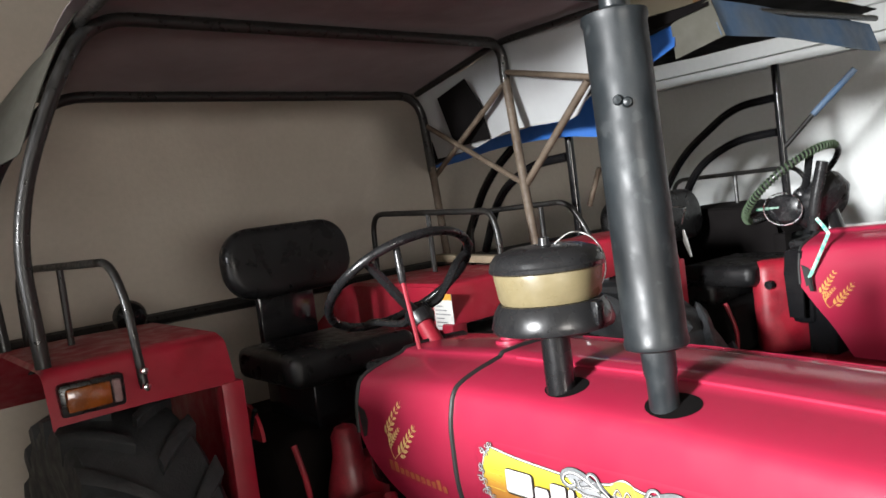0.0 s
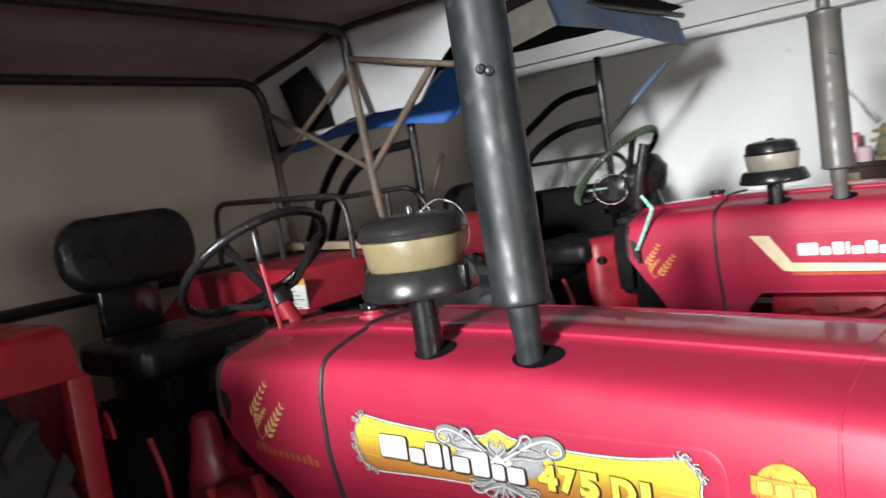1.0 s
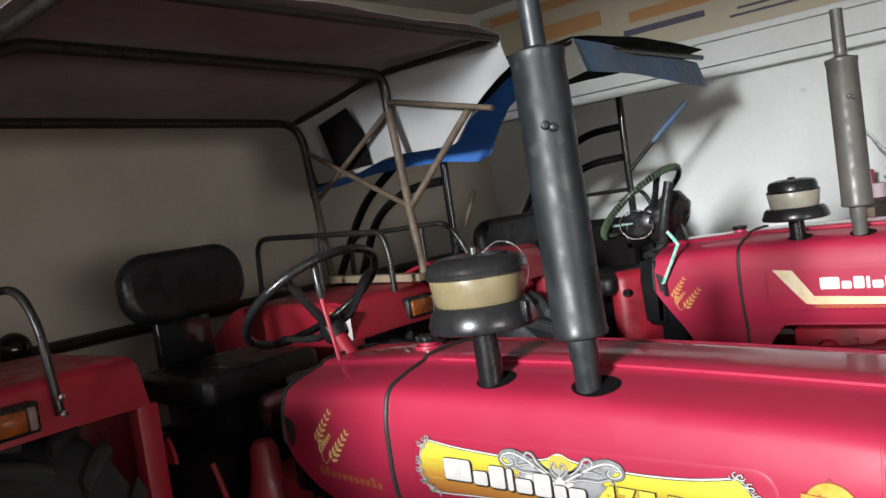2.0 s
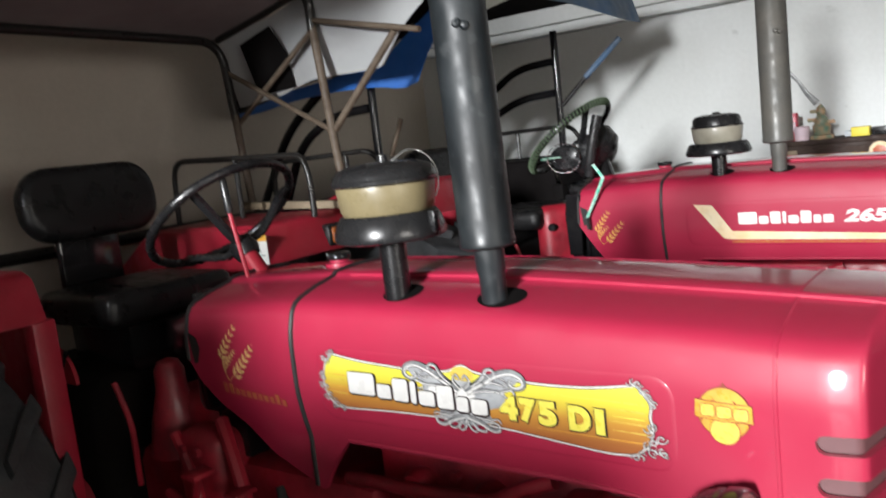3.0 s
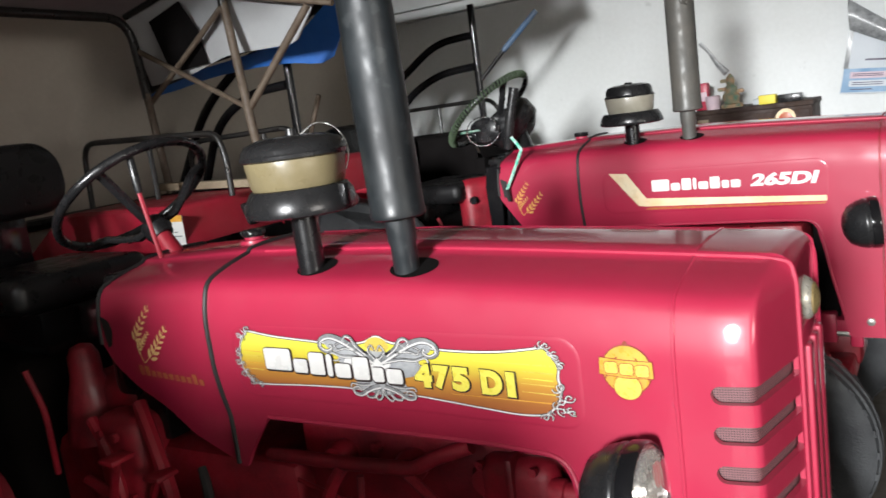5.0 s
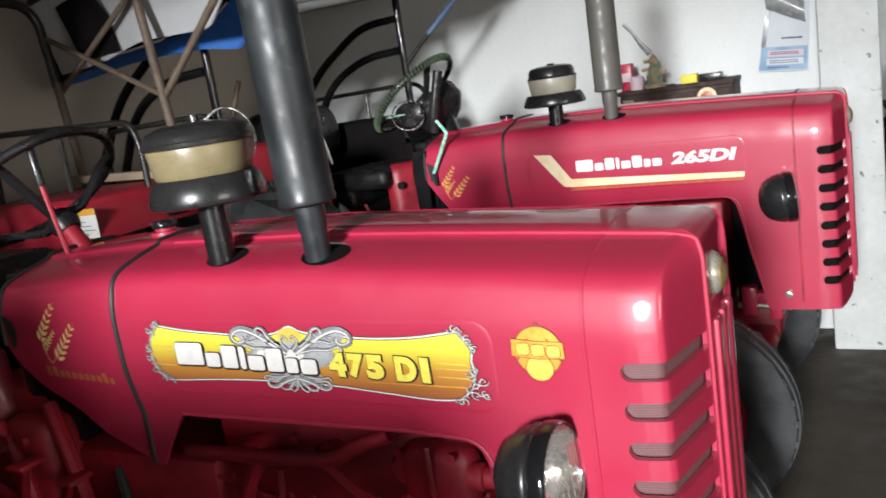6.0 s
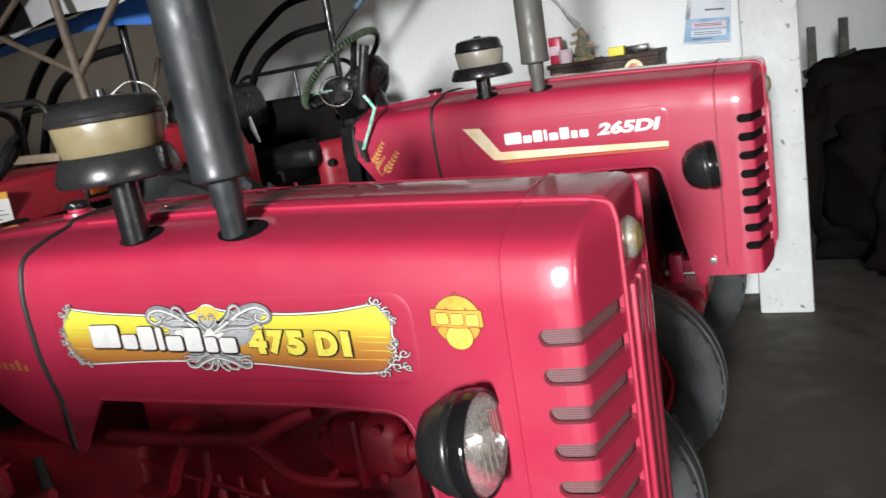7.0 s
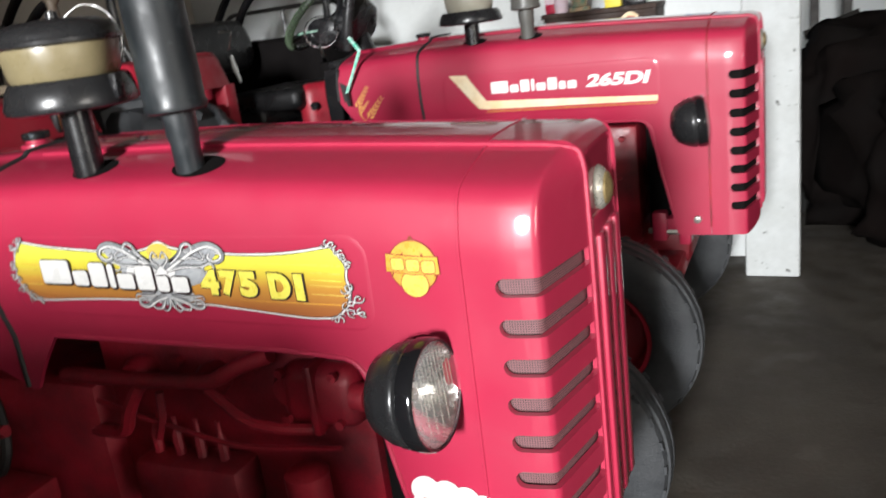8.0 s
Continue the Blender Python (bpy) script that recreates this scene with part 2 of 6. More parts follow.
FLEX = material("beige_flex_print", (0.50, 0.45, 0.35), 0.6, second=(0.42, 0.36, 0.26), scale=2.2, amount=0.8, fine=200, grain=0.06)
SCRAP = material("dark_scrap_iron", (0.013, 0.013, 0.012), 0.65, second=(0.03, 0.022, 0.017), scale=7, amount=0.8, fine=120, grain=0.3, bump=0.2)
STONE_PAINT = material("painted_plaster", (0.48, 0.30, 0.17), 0.5, second=(0.10, 0.22, 0.16), scale=26, amount=1.0, fine=200, grain=0.1)
YELLOW = material("yellow_card", (0.70, 0.58, 0.06), 0.6, fine=200, grain=0.05)
SCREEN = bpy.data.materials.new("woven_wire_screen")
SCREEN.use_nodes = True
_n = SCREEN.node_tree
_tex = _n.nodes.new("ShaderNodeTexCoord")
_prod = _n.nodes.new("ShaderNodeMath")
_prod.operation = "MAXIMUM"
for _k, _dir in enumerate(("Z", "DIAGONAL")):
    _w = _n.nodes.new("ShaderNodeTexWave")
    _w.bands_direction = _dir
    _w.inputs["Scale"].default_value = 75.0 if _dir == "Z" else 130.0
    _map = _n.nodes.new("ShaderNodeMapping")
    _map.inputs["Scale"].default_value = (1, 1, 1 if _dir == "Z" else 0)
    _n.links.new(_tex.outputs["Object"], _map.inputs["Vector"])
    _n.links.new(_map.outputs[0], _w.inputs["Vector"])
    _n.links.new(_w.outputs["Fac"], _prod.inputs[_k])
_ramp = _n.nodes.new("ShaderNodeValToRGB")
_ramp.color_ramp.elements[0].position, _ramp.color_ramp.elements[0].color = 0.40, (0.035, 0.012, 0.014, 1)
_ramp.color_ramp.elements[1].position, _ramp.color_ramp.elements[1].color = 0.90, (0.17, 0.075, 0.08, 1)
_n.links.new(_prod.outputs[0], _ramp.inputs[0])
_n.links.new(_ramp.outputs[0], _n.nodes["Principled BSDF"].inputs["Base Color"])
_n.nodes["Principled BSDF"].inputs["Roughness"].default_value = 0.55
LABEL_PLATE = banded("label_gradient_film", [(0.0, (0.26, 0.075, 0.03)), (0.25, (0.33, 0.115, 0.032)), (0.50, (0.46, 0.22, 0.036)), (0.75, (0.60, 0.52, 0.05)), (1.0, (0.62, 0.63, 0.08))], 2, 1.095, 1.245)

GLASS = bpy.data.materials.new("lamp_glass")
GLASS.use_nodes = True
_b = GLASS.node_tree.nodes["Principled BSDF"]
_b.inputs["Base Color"].default_value = (0.60, 0.60, 0.60, 1)
_b.inputs["Roughness"].default_value, _b.inputs["Alpha"].default_value, _b.inputs["IOR"].default_value = 0.06, 0.16, 1.5


# ---- mesh tools ----
def finish(name, bm, mat, parent=None, label="", angle=38):
    me = bpy.data.meshes.new(name)
    bmesh.ops.recalc_face_normals(bm, faces=bm.faces)
    bm.to_mesh(me)
    bm.free()
    me.shade_smooth()
    me.set_sharp_from_angle(angle=radians(angle))
    if mat:
        me.materials.append(mat)
    ob = new(name, me)
    if parent is not None:
        ob.parent = parent
    if label:
        ob["label"] = label
    return ob


def part(name, bm, mat, parent, label="", angle=38):
    return finish(name, bm, mat, parent, label, angle)


def thing(name, at, label, category, group="", turn=0):
    ob = new(name)
    ob.empty_display_size = 0.1
    ob.matrix_basis = pose(*at, 0, 0, turn)
    return tagged(ob, label, category, group)


def box(x0, x1, y0, y1, z0, z1, bevel=0.0, bm=None, m=None, seg=2):
    out = bm or bmesh.new()
    r = bmesh.ops.create_cube(out, size=1, matrix=Matrix.LocRotScale(((x0 + x1) / 2, (y0 + y1) / 2, (z0 + z1) / 2), None, (abs(x1 - x0), abs(y1 - y0), abs(z1 - z0))))
    vs = r["verts"]
    if bevel:
        es = list({e for v in vs for e in v.link_edges})
        q = bmesh.ops.bevel(out, geom=es, offset=bevel, segments=seg, affect="EDGES", profile=0.5)
        vs = list({v for f in q["faces"] for v in f.verts} | {v for v in vs if v.is_valid})
    if m is not None:
        todo, seen = [v for v in vs if v.is_valid], set()
        while todo:
            v = todo.pop()
            if v in seen:
                continue
            seen.add(v)
            todo += [e.other_vert(v) for e in v.link_edges]
        bmesh.ops.transform(out, matrix=m, verts=list(seen))
    return out


def rounded(pts, r, seg=5):
    """The polyline with its inner corners rounded."""
    pts = [Vector(p) for p in pts]
    out = [pts[0]]
    for a, p, c in zip(pts, pts[1:], pts[2:]):
        u, w = a - p, c - p
        d = min(r, u.length * 0.49, w.length * 0.49)
        s, e = p + u.normalized() * d, p + w.normalized() * d
        for k in range(seg + 1):
            f = k / seg
            out.append(s * (1 - f) ** 2 + p * 2 * f * (1 - f) + e * f * f)
    return out + [pts[-1]]


def tube(pts, r, n=10, bm=None, closed=False, flat=1.0, up=(0, 0, 1)):
    """A tube along a line of points; r may be a list; flat squeezes it along its second axis."""
    out = bm or bmesh.new()
    pts = [Vector(p) for p in pts]
    count = len(pts)
    rs = r if isinstance(r, (list, tuple)) else [r] * count
    rings, nrm = [], None
    for i, p in enumerate(pts):
        a = pts[i - 1] if (i or closed) else p
        c = pts[(i + 1) % count] if (i < count - 1 or closed) else p
        d = (c - a).normalized()
        if nrm is None:
            nrm = Vector(up) - d * d.dot(Vector(up))
            if nrm.length < 1e-3:
                nrm = Vector((1, 0, 0)) - d * d.x
        else:
            nrm = nrm - d * d.dot(nrm)
        nrm.normalize()
        bi = d.cross(nrm)
        rings.append([out.verts.new(p + (nrm * math.cos(2 * math.pi * k / n) + bi * flat * math.sin(2 * math.pi * k / n)) * rs[i]) for k in range(n)])
    for i in range(count if closed else count - 1):
        a, c = rings[i], rings[(i + 1) % count]
        for k in range(n):
            out.faces.new((a[k], a[(k + 1) % n], c[(k + 1) % n], c[k]))
    if not closed:
        out.faces.new(rings[0][::-1])
        out.faces.new(rings[-1])
    return out


def lathe(profile, m, n=32, bm=None):
    """A profile of (radius, height) turned about the z axis of m."""
    out = bm or bmesh.new()
    rings = []
    for r, h in profile:
        if r < 1e-5:
            rings.append([out.verts.new(m @ Vector((0, 0, h)))])
        else:
            rings.append([out.verts.new(m @ Vector((r * math.cos(2 * math.pi * k / n), r * math.sin(2 * math.pi * k / n), h))) for k in range(n)])
    for a, c in zip(rings, rings[1:]):
        for k in range(n):
            j = (k + 1) % n
            if len(a) == 1 and len(c) == 1:
                continue
            if len(a) == 1:
                out.faces.new((a[0], c[j], c[k]))
            elif len(c) == 1:
                out.faces.new((a[k], a[j], c[0]))
            else:
                out.faces.new((a[k], a[j], c[j], c[k]))
    return out


def grid(rows, bm=None, close=False):
    out = bm or bmesh.new()
    vs = [[out.verts.new(p) for p in row] for row in rows]
    for a, c in zip(vs, vs[1:]):
        for k in range(len(a) - 1):
            out.faces.new((a[k], a[k + 1], c[k + 1], c[k]))
    return out


def thicken(bm, t):
    """Gives an open skin a second face t behind it, and closes its rim."""
    bmesh.ops.recalc_face_normals(bm, faces=bm.faces)
    bm.normal_update()
    faces, rim = list(bm.faces), [e for e in bm.edges if e.is_boundary]
    twin = {v: bm.verts.new(v.co - v.normal * t) for v in list(bm.verts)}
    for f in faces:
        bm.faces.new([twin[v] for v in reversed(f.verts)])
    for e in rim:
        a, c = e.verts
        bm.faces.new((a, c, twin[c], twin[a]))
    return bm


def plate(outline, y, t, bm=None):
    """A flat piece in the x-z plane at y, t thick towards -y, from its outline of (x, z)."""
    out = bm or bmesh.new()
    f = [out.verts.new((x, y - t, z)) for x, z in outline]
    b = [out.verts.new((x, y, z)) for x, z in outline]
    out.faces.new(f)
    for k in range(len(f)):
        j = (k + 1) % len(f)
        out.faces.new((f[k], f[j], b[j], b[k]))
    return out


def rrect(x0, x1, z0, z1, r, seg=4):
    out = []
    for cx, cz, a0 in ((x1 - r, z1 - r, 0), (x0 + r, z1 - r, 90), (x0 + r, z0 + r, 180), (x1 - r, z0 + r, 270)):
        out += [(cx + r * math.cos(radians(a0 + 90 * k / seg)), cz + r * math.sin(radians(a0 + 90 * k / seg))) for k in range(seg + 1)]
    return out


def text_bm(text, size, m, shear=0.0, depth=0.0008, squash=1.0, bold=0.0):
    """Letters as a mesh, their base line along x of m, z of m up."""
    cu = bpy.data.curves.new("letters", "FONT")
    cu.body, cu.size, cu.shear, cu.extrude, cu.offset = text, size, shear, depth, bold
    cu.resolution_u = 4
    ob = new("letters", cu)
    me = bpy.data.meshes.new_from_object(ob.evaluated_get(bpy.context.evaluated_depsgraph_get()))
    bm = bmesh.new()
    bm.from_mesh(me)
    bpy.data.objects.remove(ob)
    bpy.data.curves.remove(cu)
    bpy.data.meshes.remove(me)
    bmesh.ops.transform(bm, matrix=m @ pose(0, 0, 0, 90) @ Matrix.Diagonal((squash, 1, 1, 1)), verts=bm.verts)
    return bm


def evaluated(ob):
    """Bakes the modifiers of ob into its mesh."""
    me = bpy.data.meshes.new_from_object(ob.evaluated_get(bpy.context.evaluated_depsgraph_get()))
    ob.modifiers.clear()
    ob.data = me
    me.shade_smooth()
    me.set_sharp_from_angle(angle=radians(30))


# ---- the room ----
WX, WY, TOP = -1.6, 3.4, 3.15
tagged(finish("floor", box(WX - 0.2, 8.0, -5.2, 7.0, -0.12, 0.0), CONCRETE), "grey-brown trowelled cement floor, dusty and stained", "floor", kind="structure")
tagged(finish("ceiling", box(WX - 0.2, 8.0, -5.2, 7.0, TOP, TOP + 0.12), CEILING), "plain off-white plastered ceiling slab", "ceiling", kind="structure")
tagged(finish("wall_back", box(WX - 0.2, WX, -5.2, 7.0, 0, TOP), WALL_BEIGE), "dull beige plastered wall behind the tractors", "wall", kind="structure")
tagged(finish("wall_side", box(WX, 2.03, WY, WY + 0.2, 0, TOP), WALL), "white limewashed plaster wall with grey smudges", "wall", kind="structure")
tagged(finish("wall_far", box(1.9, 8.0, 5.6, 5.8, 0, TOP), WALL), "white plastered wall of the next bay", "wall", kind="structure")
# unseen end wall; its opening is added for the side fill
bm = box(7.9, 8.1, -5.2, -4.1, 0, TOP)
box(7.9, 8.1, -1.3, 5.6, 0, TOP, bm=bm)
box(7.9, 8.1, -4.1, -1.3, 0, 1.05, bm=bm)
box(7.9, 8.1, -4.1, -1.3, 2.45, TOP, bm=bm)
tagged(finish("wall_end", bm, WALL), "unseen white end wall with an opening added for the fill lamp", "wall", kind="structure")
# unseen wall; the doorway's edges are set to cut off the main light
bm = box(WX, 0.86, -5.2, -5.0, 0, TOP)
box(2.82, 7.9, -5.2, -5.0, 0, TOP, bm=bm)
tagged(finish("wall_front", bm, WALL), "unseen white plastered wall, its doorway sized to bound the light", "wall", kind="structure")
# unseen stepped block, added to keep light off engine, fender and lower bonnet
bm = box(WX, 0.95, -2.4, -2.28, 0, 1.84)
box(0.95, 1.83, -2.4, -2.28, 0, 1.60, bm=bm)
tagged(finish("shade_block", bm, WALL), "unseen stepped block added to shade the engine and lower bonnet", "wall", kind="structure")
tagged(finish("pillar", box(2.03, 2.30, 3.05, 3.60, 0, TOP, 0.012), PILLAR), "square white limewashed pillar, chipped and spotted near its foot", "pillar", kind="structure")
bm = box(WX, 2.02, 3.24, WY, 2.36, 2.50, 0.006)
box(WX, 2.02, 3.29, WY, 2.30, 2.36, 0.006, bm=bm)
box(WX, 2.02, 3.20, WY, 2.50, 2.54, 0.004, bm=bm)
tagged(finish("cornice", bm, WALL), "white stepped plaster cornice along the wall", "cornice", kind="structure")
tagged(finish("trim", tube([(WX + 0.03, -5, 1.39), (WX + 0.03, 3.3, 1.39)], 0.03, 8), BLACK_WORN), "dark pipe running along the beige wall", "pipe", kind="structure")


# ---- tractors ----
def along(x, stops):
    """Smooth run through a few (x, value) stops."""
    for (xa, a), (xb, b) in zip(stops, stops[1:]):
        if x <= xb:
            f = max(0.0, (x - xa) / (xb - xa))
            return a + (b - a) * f
    return stops[-1][1]


def turn_in(d):
    """How far the bonnet's side has turned in at d from its front: a slow bend, a tight corner, then the sloping front."""
    slow, tight, xa = 0.24, 0.016, -0.0452
    if d <= -0.1033:
        return 0.0
    if d <= xa:
        return slow - math.sqrt(slow * slow - (d + 0.1033) ** 2)
    done = slow * (1 - math.cos(radians(14)))
    if d <= xa + tight * (math.sin(radians(77)) - math.sin(radians(14))):
        return done + tight * (math.cos(radians(14)) - math.cos(math.asin(math.sin(radians(14)) + (d - xa) / tight)))
    done += tight * (math.cos(radians(14)) - math.cos(radians(77)))
    return min(0.168, done + 4.33 * (d - xa - tight * (math.sin(radians(77)) - math.sin(radians(14)))))


def hood_section(x, xf, low):
    """Half outline of the bonnet at x, from its lower edge up to the middle of the top."""
    drop = 0.034 * max(0.0, min(1.0, (x - 1.15) / 0.8)) ** 1.3 + 0.02 * max(0.0, (0.75 - x) / 0.4)
    pts = [(-0.284 + 0.024 * max(0.0, min(1.0, (1.68 - x) / 0.22)) * max(0.0, min(1.0, (1.17 - z) / 0.14)) ** 1.5, z) for z in [low + (1.215 - low) * k / 21 for k in range(22)]]
    pts += [(-0.2840, 1.240), (-0.2836, 1.262), (-0.2820, 1.280), (-0.2790, 1.298), (-0.2745, 1.316), (-0.2695, 1.334), (-0.2635, 1.347), (-0.2545, 1.3575), (-0.243, 1.3645), (-0.229, 1.370), (-0.210, 1.376),
            (-0.180, 1.384), (-0.145, 1.391), (-0.116, 1.397), (-0.112, 1.401), (-0.105, 1.406), (-0.06, 1.409), (0.0, 1.410)]
    shrink = turn_in(x - xf)
    t = max(0.0, x - (xf - 0.04))
    fall = (0.04 - math.sqrt(max(0.0, 0.04 * 0.04 - t * t))) * 0.8
    return [(y if abs(y) < 0.106 else -0.106 - (abs(y) - 0.106) * (0.175 - shrink) / 0.175, z - (drop + fall) * max(0.0, min(1.0, (z - 1.05) / 0.25)) ) for y, z in pts]


def hood_skin(x0, x1, xf, lows, steps=14, cap=False, bm=None):
    out = bm or bmesh.new()
    rows = []
    for k in range(steps + 1):
        f = k / steps
        x = x0 + (x1 - x0) * f
        if cap:
            a, b = xf - 0.0452, xf - 0.0335
            x = x0 + (a - x0) * f / 0.4 if f < 0.4 else a + (b - a) * (f - 0.4) / 0.25 if f < 0.65 else b + (x1 - b) * (1 - (1 - (f - 0.65) / 0.35) ** 1.6)
        half = hood_section(x, xf, lows(x))
        full = [(x, y, z) for y, z in half] + [(x, -y, z) for y, z in half[-2::-1]]
        rows.append(full)
    grid(rows, out)
    if cap:
        last = rows[-1]
        n = len(last)
        left, right = last[: n // 2 + 1], last[n // 2:][::-1]
        cols = 8
        rws = [[tuple(Vector(a).lerp(Vector(b), c / cols)) for c in range(cols + 1)] for a, b in zip(left, right)]
        grid(rws, out)
        bmesh.ops.remove_doubles(out, verts=out.verts, dist=0.0004)
    return out


def side_y(x, z):
    """How far out the right side of the bonnet stands at x and z."""
    side = hood_section(x, 3.0, 0.62 if x > 1.63 else 0.90)
    for (ya, za), (yb, zb) in zip(side, side[1:]):
        if z <= zb:
            return ya + (yb - ya) * max(0.0, (z - za) / max(1e-6, zb - za))
    return side[-1][0]


def top_z(x, y):
    """Height of the bonnet's upper face at x and y."""
    half = hood_section(x, 3.0, 1.03)[22:]
    for (ya, za), (yb, zb) in zip(half, half[1:]):
        if -abs(y) <= yb:
            return za + (zb - za) * max(0.0, (-abs(y) - ya) / max(1e-6, yb - ya))
    return half[-1][1]


def printed(name, bm, mat, parent, label=""):
    """A film on the side of the bonnet: cut into strips and laid on its bend."""
    for axis, stops in ((2, (1.22, 1.20, 1.18, 1.165, 1.15, 1.135, 1.12, 1.105, 1.09)), (0, (1.46, 1.50, 1.54, 1.58, 1.62, 1.66))):
        way = Vector((0, 0, 0))
        way[axis] = 1.0
        for stop in stops:
            bmesh.ops.bisect_plane(bm, geom=bm.verts[:] + bm.edges[:] + bm.faces[:], plane_co=way * stop, plane_no=way)
    for v in bm.verts:
        v.co.y += side_y(v.co.x, v.co.z) + 0.284
    return part(name, bm, mat, parent, label)


def curve_through(pts, seg=6):
    """Smooth line through points in the plane."""
    pts = [Vector(p) for p in pts]
    out = []
    for i in range(len(pts) - 1):
        a, b, c, d = pts[max(0, i - 1)], pts[i], pts[i + 1], pts[min(len(pts) - 1, i + 2)]
        for k in range(seg):
            f = k / seg
            out.append(0.5 * (2 * b + (c - a) * f + (2 * a - 5 * b + 4 * c - d) * f * f + (3 * b - a - 3 * c + d) * f ** 3))
    return out + [pts[-1]]


def offset_outline(outline, d):
    """The closed outline moved outwards by d."""
    pts = [Vector(p) for p in outline]
    area = sum(a.x * b.y - a.y * b.x for a, b in zip(pts, pts[1:] + pts[:1]))
    sign = 1 if area > 0 else -1
    out = []
    for i, p in enumerate(pts):
        t = (pts[(i + 1) % len(pts)] - pts[i - 1]).normalized()
        out.append((p.x + sign * t.y * d, p.y - sign * t.x * d))
    return out


def curls(name, parent, at, size, paths, y, mirror=False, label="printed silver scroll ornament"):
    """Curling ornament: tapered ribbons along smooth lines, a dark edge below, silver, and a white rim on top."""
    for layer, (mat, grow, share, dy) in enumerate(((DARK_FILM, 0.0011, 1.0, 0.0), (GREY_FILM, 0.0, 1.0, 0.0003), (WHITE_FILM, 0.0003, 0.22, 0.0006))):
        bm = bmesh.new()
        for wide, path in paths:
            line = curve_through(path)
            for side in (1, -1) if mirror else (1,):
                rows = []
                for i, p in enumerate(line):
                    t = (line[min(len(line) - 1, i + 1)] - line[max(0, i - 1)]).normalized()
                    w = (wide * (1 - 0.72 * i / (len(line) - 1)) * share) * size[1] + grow
                    px, pz = at[0] + side * p.x * size[0], at[1] + p.y * size[1]
                    nx, nz = -t.y * side, t.x
                    if layer == 2:
                        px, pz = px + nx * wide * 0.55 * (1 - 0.72 * i / (len(line) - 1)) * size[1], pz + nz * wide * 0.55 * (1 - 0.72 * i / (len(line) - 1)) * size[1]
                    rows.append([(px + nx * w, y - dy, pz + nz * w), (px - nx * w, y - dy, pz - nz * w)])
                grid(rows, bm)
        printed(name, bm, mat, parent, label if layer == 1 else "")


def fitted_text(text, x0, x1, z0, z1, y, bold=0.0, shear=0.0, slope=0.0):
    """Letters stretched to fill a field on the bonnet's side."""
    bm = text_bm(text, 0.074, Matrix.Identity(4), shear=shear, bold=bold, depth=0.0002)
    xs, zs = [v.co.x for v in bm.verts], [v.co.z for v in bm.verts]
    for v in bm.verts:
        fx, fz = (v.co.x - min(xs)) / (max(xs) - min(xs)), (v.co.z - min(zs)) / (max(zs) - min(zs))
        v.co = Vector((x0 + (x1 - x0) * fx, y + v.co.y, z0 + (z1 - z0) * fz + slope * (x1 - x0) * fx))
    return bm


